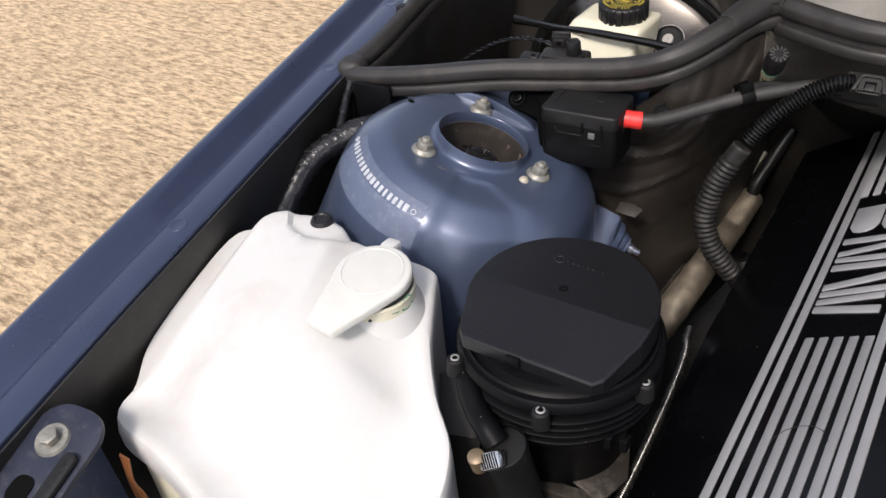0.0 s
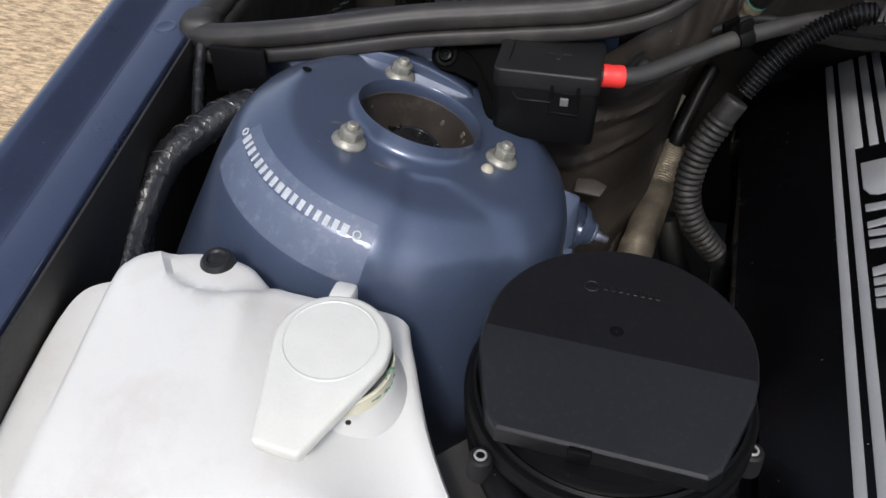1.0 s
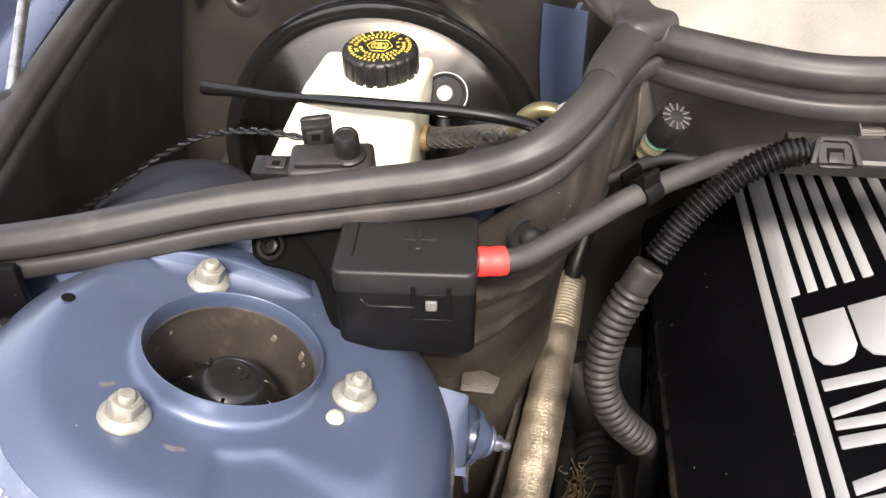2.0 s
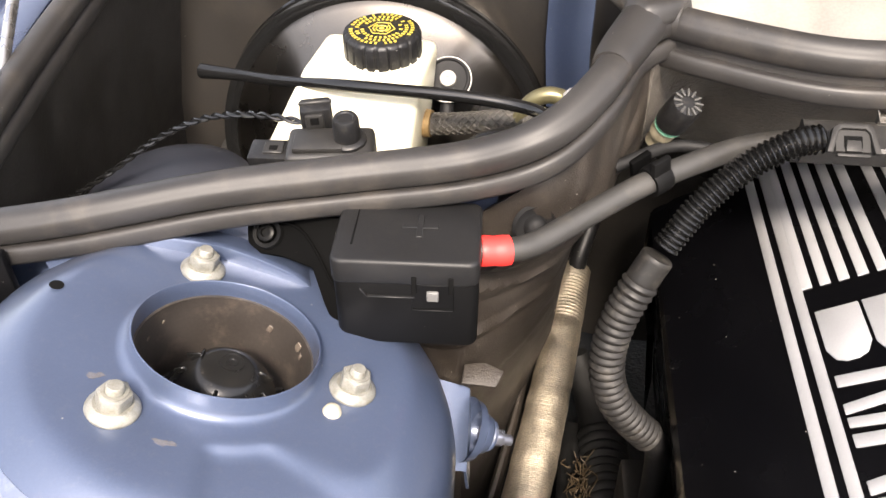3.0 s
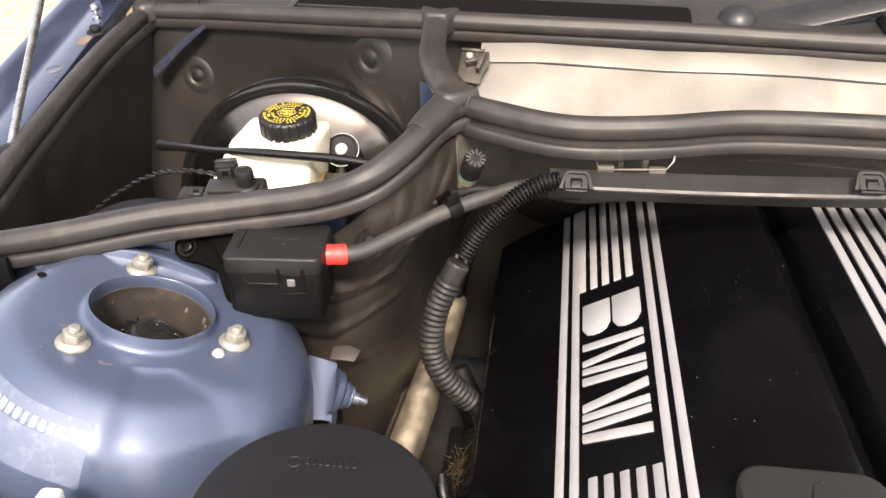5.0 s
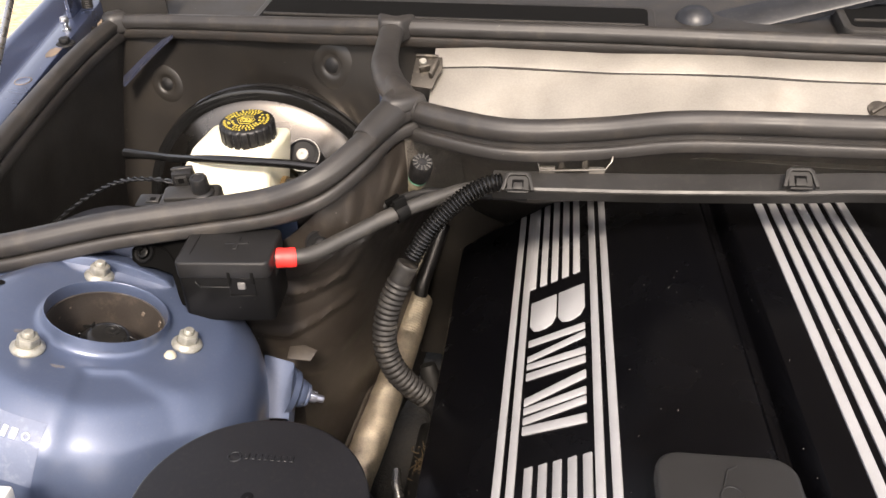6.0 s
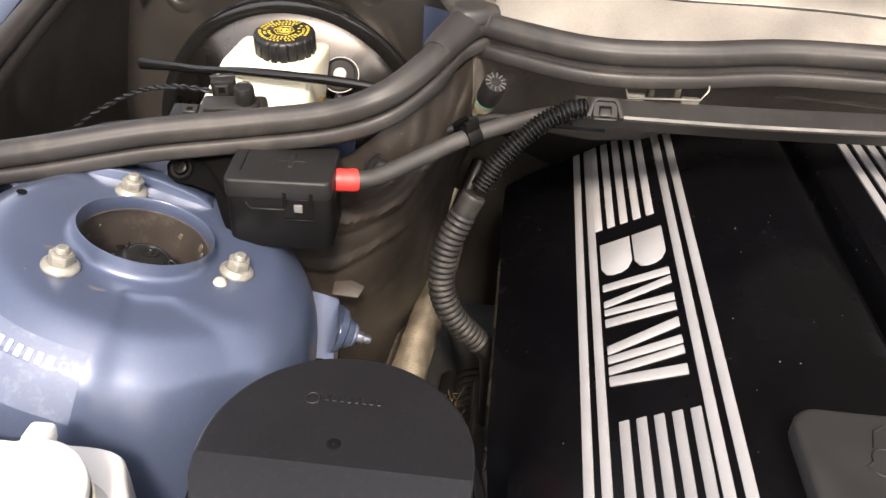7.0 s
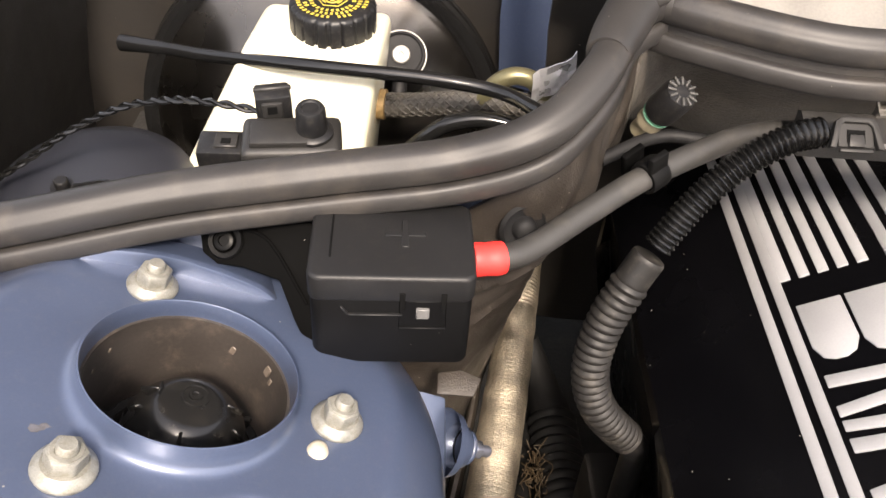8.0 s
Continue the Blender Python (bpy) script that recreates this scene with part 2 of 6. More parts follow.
def ground_material():
    m = bpy.data.materials.new("tamped_concrete")
    m.use_nodes = True
    n, l = m.node_tree.nodes, m.node_tree.links
    b = n["Principled BSDF"]
    tc, mp = n.new("ShaderNodeTexCoord"), n.new("ShaderNodeMapping")
    mp.inputs["Rotation"].default_value[2] = radians(11)
    mp.inputs["Scale"].default_value = (0.5, 1.75, 1)
    l.new(tc.outputs["Object"], mp.inputs[0])
    a, c, v = n.new("ShaderNodeTexNoise"), n.new("ShaderNodeTexNoise"), n.new("ShaderNodeTexVoronoi")
    a.inputs["Scale"].default_value, a.inputs["Detail"].default_value, a.inputs["Roughness"].default_value = 30, 12, 0.82
    c.inputs["Scale"].default_value, c.inputs["Detail"].default_value = 1.6, 5
    v.inputs["Scale"].default_value = 66
    l.new(mp.outputs[0], a.inputs["Vector"])
    l.new(tc.outputs["Object"], c.inputs["Vector"])
    l.new(mp.outputs[0], v.inputs["Vector"])
    r1 = n.new("ShaderNodeValToRGB")
    e = r1.color_ramp.elements
    e[0].position, e[0].color = 0.425, (0.17, 0.10, 0.047, 1)
    e[1].position, e[1].color = 0.56, (0.98, 0.75, 0.46, 1)
    l.new(a.outputs[0], r1.inputs[0])
    r2 = n.new("ShaderNodeValToRGB")
    e = r2.color_ramp.elements
    e[0].position, e[0].color = 0.0, (0.80, 0.61, 0.40, 1)
    e[1].position, e[1].color = 1.0, (0.24, 0.16, 0.09, 1)
    l.new(v.outputs["Color"], r2.inputs[0])
    mx = n.new("ShaderNodeMix")
    mx.data_type = "RGBA"
    mx.inputs[0].default_value = 0.42
    l.new(r1.outputs[0], mx.inputs[6])
    l.new(r2.outputs[0], mx.inputs[7])
    big = n.new("ShaderNodeMapRange")
    big.inputs[3].default_value, big.inputs[4].default_value = 0.72, 1.08
    l.new(c.outputs[0], big.inputs[0])
    mul = n.new("ShaderNodeMix")
    mul.data_type, mul.blend_type = "RGBA", "MULTIPLY"
    mul.inputs[0].default_value = 1
    l.new(mx.outputs[2], mul.inputs[6])
    l.new(big.outputs[0], mul.inputs[7])
    l.new(mul.outputs[2], b.inputs["Base Color"])
    b.inputs["Roughness"].default_value = 0.9
    bp = n.new("ShaderNodeBump")
    bp.inputs["Strength"].default_value, bp.inputs["Distance"].default_value = 0.8, 0.008
    l.new(a.outputs[0], bp.inputs["Height"])
    l.new(bp.outputs[0], b.inputs["Normal"])
    return m


# ---- mesh tools ----
def thing(name, label, category, group="", kind="", at=(0, 0, 0)):
    ob = new(name)
    ob.location = at
    ob.empty_display_size = 0.02
    return tagged(ob, label, category, group, kind)


def finish(bm, name, material, smooth=True, angle=40):
    bmesh.ops.remove_doubles(bm, verts=bm.verts, dist=1e-6)
    bmesh.ops.recalc_face_normals(bm, faces=bm.faces)
    me = bpy.data.meshes.new(name)
    if smooth:
        for f in bm.faces:
            f.smooth = True
        for e in bm.edges:
            if len(e.link_faces) == 2 and e.calc_face_angle(0) > radians(angle):
                e.smooth = False
    bm.to_mesh(me)
    bm.free()
    me.materials.append(material)
    return me


def part(name, bm, material, parent=None, label="", angle=40):
    """Links a bmesh, whose points are in the world, as one mesh under a thing or a part."""
    if parent is not None:
        bm.transform(parent_world(parent).inverted())
    ob = new(name, finish(bm, name, material, True, angle))
    ob.parent = parent
    return tagged(ob, label)


def parent_world(ob):
    m = Matrix.Translation(ob.location)
    return parent_world(ob.parent) @ m if ob.parent else m


def mesh_thing(name, bm, material, label, category, group="", kind="", angle=40):
    return tagged(new(name, finish(bm, name, material, True, angle)), label, category, group, kind)


def spline(pts, n=8):
    """A smooth line through points (Catmull-Rom), n steps to each stretch."""
    p = [Vector(q) for q in pts]
    p = [p[0] * 2 - p[1], *p, p[-1] * 2 - p[-2]]
    out = []
    for i in range(1, len(p) - 2):
        for k in range(n):
            t = k / n
            a, b, c, d = p[i - 1], p[i], p[i + 1], p[i + 2]
            out.append(0.5 * (2 * b + (c - a) * t + (2 * a - 5 * b + 4 * c - d) * t * t + (3 * b - a - 3 * c + d) * t ** 3))
    out.append(p[-2])
    return out


def even(path, step):
    """The path with points at an even step."""
    out, left = [path[0].copy()], step
    for a, b in zip(path, path[1:]):
        d = (b - a).length
        pos = left
        while pos <= d:
            out.append(a.lerp(b, pos / d))
            pos += step
        left = pos - d
    return out


def tube(path, r, sides=12, bm=None, caps=True, flat=1.0):
    """A tube along the path; r is a number or a function of the point's index and way along it."""
    bm = bm or bmesh.new()
    path = [Vector(p) for p in path]
    n = len(path)
    rings, side = [], None
    for i, p in enumerate(path):
        way = (path[min(i + 1, n - 1)] - path[max(i - 1, 0)]).normalized()
        if side is None:
            side = way.cross(Vector((0, 0, 1)) if abs(way.z) < 0.9 else Vector((1, 0, 0))).normalized()
        side = (side - way * side.dot(way)).normalized()
        up = way.cross(side)
        rr = r(i, i / (n - 1)) if callable(r) else r
        rings.append([bm.verts.new(p + rr * (math.cos(a) * side + math.sin(a) * up * flat)) for a in (2 * math.pi * k / sides for k in range(sides))])
    for a, b in zip(rings, rings[1:]):
        for k in range(sides):
            bm.faces.new((a[k], a[(k + 1) % sides], b[(k + 1) % sides], b[k]))
    if caps:
        bm.faces.new(rings[0][::-1])
        bm.faces.new(rings[-1])
    return bm


def sweep(path, profile, bm=None, caps=True):
    """A closed profile of (sideways, up) carried along a path that stays upright."""
    bm = bm or bmesh.new()
    path = [Vector(p) for p in path]
    n, rings = len(path), []
    for i, p in enumerate(path):
        way = path[min(i + 1, n - 1)] - path[max(i - 1, 0)]
        side = Vector((way.y, -way.x, 0)).normalized()
        up = side.cross(way).normalized()
        if up.z < 0:
            up = -up
        rings.append([bm.verts.new(p + side * u + up * v) for u, v in profile])
    m = len(profile)
    for a, b in zip(rings, rings[1:]):
        for k in range(m):
            bm.faces.new((a[k], a[(k + 1) % m], b[(k + 1) % m], b[k]))
    if caps:
        bm.faces.new(rings[0][::-1])
        bm.faces.new(rings[-1])
    return bm


def revolve(profile, m=Matrix(), sides=32, bm=None, wobble=None):
    """A turned shape from (radius, height) pairs about the local z."""
    bm = bm or bmesh.new()
    rings = []
    for r, h in profile:
        if r < 1e-6:
            rings.append([bm.verts.new(m @ Vector((0, 0, h)))])
            continue
        ring = []
        for k in range(sides):
            a = 2 * math.pi * k / sides
            rr, hh = wobble(a, r, h) if wobble else (r, h)
            ring.append(bm.verts.new(m @ Vector((rr * math.cos(a), rr * math.sin(a), hh))))
        rings.append(ring)
    for a, b in zip(rings, rings[1:]):
        for k in range(sides):
            q = [a[k % len(a)], a[(k + 1) % len(a)], b[(k + 1) % len(b)], b[k % len(b)]]
            q = [v for i, v in enumerate(q) if v not in q[:i]]
            if len(q) > 2:
                bm.faces.new(q)
    return bm


def prism(outline, z0, z1, m=Matrix(), bevel=0.0, segments=2, bm=None, top_scale=1.0):
    """A flat outline of (x, y) given a thickness, with rounded edges."""
    own = bmesh.new()
    cx = sum(p[0] for p in outline) / len(outline)
    cy = sum(p[1] for p in outline) / len(outline)
    lo = [own.verts.new((x, y, z0)) for x, y in outline]
    hi = [own.verts.new((cx + (x - cx) * top_scale, cy + (y - cy) * top_scale, z1)) for x, y in outline]
    k = len(outline)
    own.faces.new(lo[::-1])
    own.faces.new(hi)
    for i in range(k):
        own.faces.new((lo[i], lo[(i + 1) % k], hi[(i + 1) % k], hi[i]))
    bmesh.ops.recalc_face_normals(own, faces=own.faces)
    if bevel:
        sharp = [e for e in own.edges if e.calc_face_angle(0) > radians(35)]
        bmesh.ops.bevel(own, geom=sharp, offset=bevel, segments=segments, affect="EDGES", profile=0.5, clamp_overlap=True)
    own.transform(m)
    return join(bm, own)


def join(bm, own):
    if bm is None:
        return own
    me = bpy.data.meshes.new("tmp")
    own.to_mesh(me)
    own.free()
    bm.from_mesh(me)
    bpy.data.meshes.remove(me)
    return bm


def box(size, m=Matrix(), bevel=0.001, segments=2, bm=None):
    x, y, z = (s / 2 for s in size)
    return prism([(-x, -y), (x, -y), (x, y), (-x, y)], -z, z, m, bevel, segments, bm)


def rounded(w, h, r, n=5, cx=0, cy=0):
    out = []
    for sx, sy, a0 in ((1, 1, 0), (-1, 1, 90), (-1, -1, 180), (1, -1, 270)):
        for k in range(n + 1):
            a = radians(a0 + 90 * k / n)
            out.append((cx + sx * (w / 2 - r) + r * math.cos(a), cy + sy * (h / 2 - r) + r * math.sin(a)))
    return out


def axes(origin, x, z):
    """A pose from an origin, a way for its x and a way for its z."""
    z = Vector(z).normalized()
    x = Vector(x)
    x = (x - z * x.dot(z)).normalized()
    y = z.cross(x)
    return Matrix(((x.x, y.x, z.x, origin[0]), (x.y, y.y, z.y, origin[1]), (x.z, y.z, z.z, origin[2]), (0, 0, 0, 1)))


def sheet(rows, thick=0.0, bm=None):
    """A surface through rows of points, with thickness."""
    bm = bm or bmesh.new()
    grid = [[bm.verts.new(p) for p in row] for row in rows]
    faces = []
    for a, b in zip(grid, grid[1:]):
        for k in range(len(a) - 1):
            faces.append(bm.faces.new((a[k], a[k + 1], b[k + 1], b[k])))
    if thick:
        bmesh.ops.recalc_face_normals(bm, faces=faces)
        bmesh.ops.solidify(bm, geom=faces, thickness=thick)
    return bm


def ring_pipe(m, r, t, sides=32, bm=None):
    """A thin ring of round section in the local xy plane."""
    bm = bm or bmesh.new()
    rings = []
    for k in range(sides):
        a = 2 * math.pi * k / sides
        rings.append([bm.verts.new(m @ Vector(((r + t * math.cos(b)) * math.cos(a), (r + t * math.cos(b)) * math.sin(a), t * math.sin(b)))) for b in (math.pi / 3 * j for j in range(6))])
    for k in range(sides):
        a, b = rings[k], rings[(k + 1) % sides]
        for j in range(6):
            bm.faces.new((a[j], b[j], b[(j + 1) % 6], a[(j + 1) % 6]))
    return bm


def hex_outline(flats):
    r = flats / math.sqrt(3)
    return [(r * math.cos(radians(60 * k)), r * math.sin(radians(60 * k))) for k in range(6)]


# ---- ground ----
def build_ground():
    n, span = 40, 400.0
    xs = [(abs(k / n) ** 3) * span * (1 if k > 0 else -1) for k in range(-n, n + 1)]
    bm = sheet([[(x, y, 0) for x in xs] for y in xs])
    mesh_thing("ground", bm, ground_material(), "sandy tamped concrete yard with coarse sunlit grain", "ground", kind="structure")


build_ground()

# ---- car body ----
car = thing("car_body", "blue-grey car front with its bonnet raised", "car")
WING_WAY = Vector((-0.041, 0.281, 0.027)).normalized()
WING_AT = Vector((-0.193, -0.23, 0.805))


def wing_point(y, u=0.0, up=0.0):
    """A point of the wing's top flange at y, u outwards and up from its line of dimples."""
    p = WING_AT + WING_WAY * ((y - WING_AT.y) / WING_WAY.y)
    p.z -= 0.05 * max(0.0, -0.3 - y) ** 1.5
    return p + Vector((-u, 0, up))


def build_wing():
    line = [(-0.021, -0.02), (-0.021, -0.0025), (-0.0200, -0.0006), (-0.0185, 0), (0.0100, 0), (0.0125, -0.0008), (0.0145, -0.0018), (0.0165, -0.0012), (0.0200, 0.0010), (0.0330, 0.0105), (0.0370, 0.0131),
            (0.0410, 0.0147), (0.0450, 0.0150), (0.0490, 0.0136), (0.0525, 0.0105), (0.056, 0.0055), (0.060, -0.0025), (0.065, -0.018), (0.072, -0.045), (0.084, -0.11), (0.10, -0.25), (0.105, -0.45), (0.09, -0.66)]
    rows = [[wing_point(-0.85 + 0.05 * k, u, v) for u, v in line] for k in range(40)]
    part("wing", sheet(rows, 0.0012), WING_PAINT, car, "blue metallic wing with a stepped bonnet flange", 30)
    for y in (-0.23, 0.051, 0.21):
        p = wing_point(y)
        m = axes(p, (0, 1, 0), (0.0, -0.09, 1))
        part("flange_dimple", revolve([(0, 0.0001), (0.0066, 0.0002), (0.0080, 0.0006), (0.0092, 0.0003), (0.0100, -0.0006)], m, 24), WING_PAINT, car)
    def on_wing(y, u):
        return axes(wing_point(y, u), (0, 1, 0), (0.0, -0.09, 1))

    part("rust_ring", ring_pipe(on_wing(0.3746, -0.0044), 0.0096, 0.0007, 24), RUST_SMUDGE, car, "brown rust round a dimple")
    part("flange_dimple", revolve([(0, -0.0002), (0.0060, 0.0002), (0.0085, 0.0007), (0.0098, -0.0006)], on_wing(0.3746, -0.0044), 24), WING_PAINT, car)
    rnd = random.Random(21)
    rust = [(0.0150 * rnd.uniform(0.75, 1.2) * math.cos(a), 0.0085 * rnd.uniform(0.75, 1.2) * math.sin(a)) for a in (2 * math.pi * k / 15 for k in range(15))]
    part("rust_stain", prism(rust, 0.0001, 0.0004, on_wing(0.4534, -0.0124)), RUST_SMUDGE, car, "brown rust smudge")
    bm = revolve([(0, 0.001), (0.0110, 0.001), (0.0120, -0.001)], on_wing(0.4805, -0.0190), 20)
    part("wing_bolt", prism(hex_outline(0.0125), 0.001, 0.0075, on_wing(0.4805, -0.0190), 0.001, 1, bm), HOSE_MATT, car, "black hexagon wing bolt")
    part("ball_stud", revolve([(0.0060, 0), (0.0060, 0.003), (0.0032, 0.004), (0.0032, 0.009), (0.0050, 0.011), (0.0058, 0.0145), (0.0045, 0.0185), (0, 0.0200)], on_wing(0.520, -0.0075), 20), BRIGHT, car, "bright steel ball stud")
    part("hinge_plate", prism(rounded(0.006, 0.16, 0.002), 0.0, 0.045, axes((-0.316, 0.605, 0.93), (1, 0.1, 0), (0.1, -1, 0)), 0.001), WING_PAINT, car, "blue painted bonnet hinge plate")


def build_bonnet():
    rows = []
    for k in range(9):
        t = k / 8
        y, z = 0.80 - 0.40 * t, 1.03 + 0.98 * t + 0.04 * math.sin(t * math.pi)
        rows.append([(x, y + 0.10 * (abs(x - 0.45) / 0.8) ** 2, z) for x in [-0.36 + 0.18 * j for j in range(10)]])
    # out of view; placed for its shade and dark reflections in the bay
    part("bonnet", sheet(rows, 0.02), FELT, car, "raised bonnet with black felt lining underneath")


# strut tower: a pressed dome whose flat top leans inwards and back
TOP = Vector((0, 0, 0.815))
TOP_N = Vector((0.298, 0.11, 1)).normalized()
TOWER = axes(TOP, (1, 0, -0.298), TOP_N)


def on_tower(x, y, h=0.0):
    """The point of the tower's top plane above plan place x, y, raised by h along its normal."""
    return Vector((x, y, TOP.z - 0.298 * x - 0.11 * y)) + TOP_N * h


TOWER_LINE = [(0.0446, -0.006), (0.0448, -0.001), (0.0451, 0.0058), (0.0455, 0.0065), (0.0461, 0.0064), (0.0464, 0.0054), (0.0467, 0.0036), (0.0473, 0.0019), (0.0486, 0.0007), (0.0505, 0.0002), (0.0525, 0.0), (0.055, 0.0),
              (0.058, 0.0), (0.0612, 0.0), (0.0625, 0.0), (0.064, 0.0), (0.0658, 0.0), (0.070, 0.0), (0.074, -0.0002), (0.080, -0.0003), (0.085, -0.0005), (0.0885, -0.0010), (0.0915, -0.0020), (0.0945, -0.0038), (0.098, -0.0066), (0.103, -0.0110), (0.108, -0.0157), (0.112, -0.0205),
              (0.1155, -0.028), (0.119, -0.038), (0.122, -0.05), (0.125, -0.065), (0.129, -0.09), (0.134, -0.12), (0.140, -0.16), (0.147, -0.22), (0.155, -0.33)]
TOWER_TURN = TOWER @ pose(-0.002, -0.001, 0)


def tower_at(a, r, lift=0.0):
    """The place on the pressed dome at angle a and nominal radius r, lifted off it, with the way out of it."""
    line = [q for q in TOWER_LINE if q[0] > 0.05]
    for (r0, h0), (r1, h1) in zip(line, line[1:]):
        if r0 <= r <= r1:
            h = h0 + (h1 - h0) * (r - r0) / (r1 - r0)
            tilt = math.atan2(h0 - h1, r1 - r0)
    rr, hh = tower_shape(a, r, h)
    out = Vector((math.sin(tilt) * math.cos(a), math.sin(tilt) * math.sin(a), math.cos(tilt)))
    return TOWER_TURN @ (Vector((rr * math.cos(a), rr * math.sin(a), hh)) + out * lift), (TOWER_TURN.to_3x3() @ out).normalized()


def tower_shape(a, r, h):
    if r < 0.0495 and h > 0:   # the rolled rim stands higher at the front than at the back
        h *= (0.0088 - 0.0037 * math.sin(a)) / 0.0065
    front = max(0.0, -math.sin(a))
    k = min(1.0, max(0.0, (r - 0.06) / 0.06))
    left = max(0.0, -math.cos(a))
    r2 = r * (1 + k * (0.10 * front + 0.05 * left + 0.11 * max(0.0, math.cos(a))))
    # pressed step across the front of the dome, its far side running out in a crease
    d = math.degrees(a) % 360
    lo, hi = 281.0, 303 + 17 * min(1.0, max(0.0, (r - 0.062) / 0.03)) ** 0.7
    step = 1 / (1 + math.exp(-(d - lo) / 1.6)) * (1 - 1 / (1 + math.exp(-(d - hi) / 1.3)))
    depth = min(1.0, max(0.0, (r - 0.0615) / 0.004)) * min(1.0, max(0.0, (0.16 - r) / 0.03))
    crease = math.exp(-((d - hi - 2) / 4) ** 2) * min(1.0, max(0.0, (r - 0.068) / 0.03))
    grow = 0.0028 + 0.05 * min(0.05, max(0.0, r - 0.075))
    return r2 - 0.004 * crease * min(1.0, max(0.0, (r - 0.11) / 0.02)) - 0.6 * grow * step * min(1.0, max(0.0, (r - 0.105) / 0.012)), h - grow * step * depth - 0.0016 * crease


def build_tower():
    prof = TOWER_LINE
    bm = revolve(prof, TOWER @ pose(-0.002, -0.001, 0), 216, wobble=tower_shape)
    tower = part("strut_tower", bm, PAINT, car, "blue pressed-steel strut tower with a rolled centre hole", 50)
    bm = revolve([(0.0449, -0.0040), (0.0436, -0.0042), (0.0434, -0.0050), (0.0443, -0.0056), (0.0440, -0.012), (0.0430, -0.03), (0.040, -0.075)], TOWER @ pose(-0.002, -0.001, 0), 64)
    part("tower_throat", bm, RUST, tower, "brown dusty throat below the hole")
    # flakes of old wax on the throat's wall
    for deg, h, w, tall in ((72, -0.0167, 0.0028, 0.0046), (43, -0.0130, 0.0036, 0.0060), (38, -0.0165, 0.0022, 0.0040), (166, -0.0199, 0.0022, 0.0028), (152, -0.015, 0.0016, 0.0022)):
        a = radians(deg)
        m = TOWER_TURN @ axes((0.0437 * math.cos(a), 0.0437 * math.sin(a), h), (-math.sin(a), math.cos(a), 0.25), (-math.cos(a), -math.sin(a), 0.05))
        part("wax_flake", prism(rounded(w, tall, w * 0.3), -0.0008, 0.0004, m, 0.0002, 1), WAX_TAN, tower, "pale flake of old wax")
    # small rust stains
    rnd = random.Random(11)
    for x, y, size in ((-0.047, -0.043, 0.003), (-0.044, -0.041, 0.002), (-0.006, -0.068, 0.0032), (-0.002, -0.067, 0.0022)):
        m = axes(on_tower(x, y, 0.00025), (1, 0, 0), TOP_N)
        part("rust_stain", prism([(size * rnd.uniform(0.5, 1.1) * math.cos(a) * 1.4, size * rnd.uniform(0.5, 1.1) * math.sin(a) * 0.7) for a in (2 * math.pi * k / 11 for k in range(11))], -0.0001, 0.0, m), STAIN, tower, "small brown rust stain")
    # small drain hole near the outer edge
    bm = revolve([(0, 0.0001), (0.0030, 0.0002), (0.0036, 0.0)], axes(on_tower(-0.0885, 0.007, 0.0), (1, 0, -0.3), TOP_N), 16)
    part("drain_hole", bm, HOLE_SHADE, tower)
    # raised flange behind the dome, below the bonnet seal
    path = spline([(-0.125, 0.050, 0.820), (-0.098, 0.054, 0.826), (-0.080, 0.058, 0.8295), (-0.057, 0.062, 0.831), (-0.029, 0.067, 0.8245), (-0.006, 0.067, 0.8170), (0.010, 0.0665, 0.8100), (0.018, 0.066, 0.8045), (0.024, 0.066, 0.796)], 8)
    prof = [(-0.016, -0.035), (-0.016, -0.004), (-0.003, 0.0004), (-0.001, 0.0011), (0.0009, 0.0007), (0.0018, -0.001), (0.0025, -0.02)]
    part("tower_flange", sweep(path, [(u, v) for u, v in prof]), PAINT, tower)
    # flange and earth-stud tab on the inner side
    rows = [[(0.085, 0.085, 0.716), (0.099, 0.085, 0.712), (0.110, 0.085, 0.709), (0.1125, 0.0853, 0.707), (0.114, 0.086, 0.690)], [(0.097, 0.037, 0.683), (0.105, 0.039, 0.682), (0.113, 0.042, 0.679), (0.1153, 0.0425, 0.677), (0.117, 0.043, 0.66)]]
    part("tower_side_flange", sheet(rows, 0.002), PAINT, tower, "folded blue side flange", 40)
    # faded number strip along the outer shoulder
    n = 17
    wide = (5, 3, 4, 2, 4, 4, 4, 4, 5, 5, 4, 4, 3, 4, 4, 4, 5)
    for k in range(n):
        a = radians(218 + 49 * k / (n - 1))
        p, nor = tower_at(a, 0.1105, 0.0006)
        tang = nor.cross(Vector((math.cos(a), math.sin(a), 0)))
        m = axes(p, tang, nor)
        part("stamped_mark", box((0.00092 * wide[k], 0.0074 - 0.0003 * (k % 3), 0.0005), m, 0, 1), WHITE_MARK, tower, "faded white mark, not legible")
    for a in (214, 271):
        p, nor = tower_at(radians(a), 0.1105, 0.0005)
        part("stamped_mark", ring_pipe(axes(p, (0, 0, 1), nor), 0.0024, 0.0007, 12), WHITE_MARK, tower, "faded white mark, not legible")
    rows = []
    for r in (0.1035, 0.107, 0.111, 0.115, 0.1185, 0.1215):
        rows.append([tower_at(radians(214 + 62 * k / 23), r, 0.0003)[0] for k in range(24)])
    part("faded_label", sheet(rows, 0.0003), LABEL, tower, "worn translucent label film")


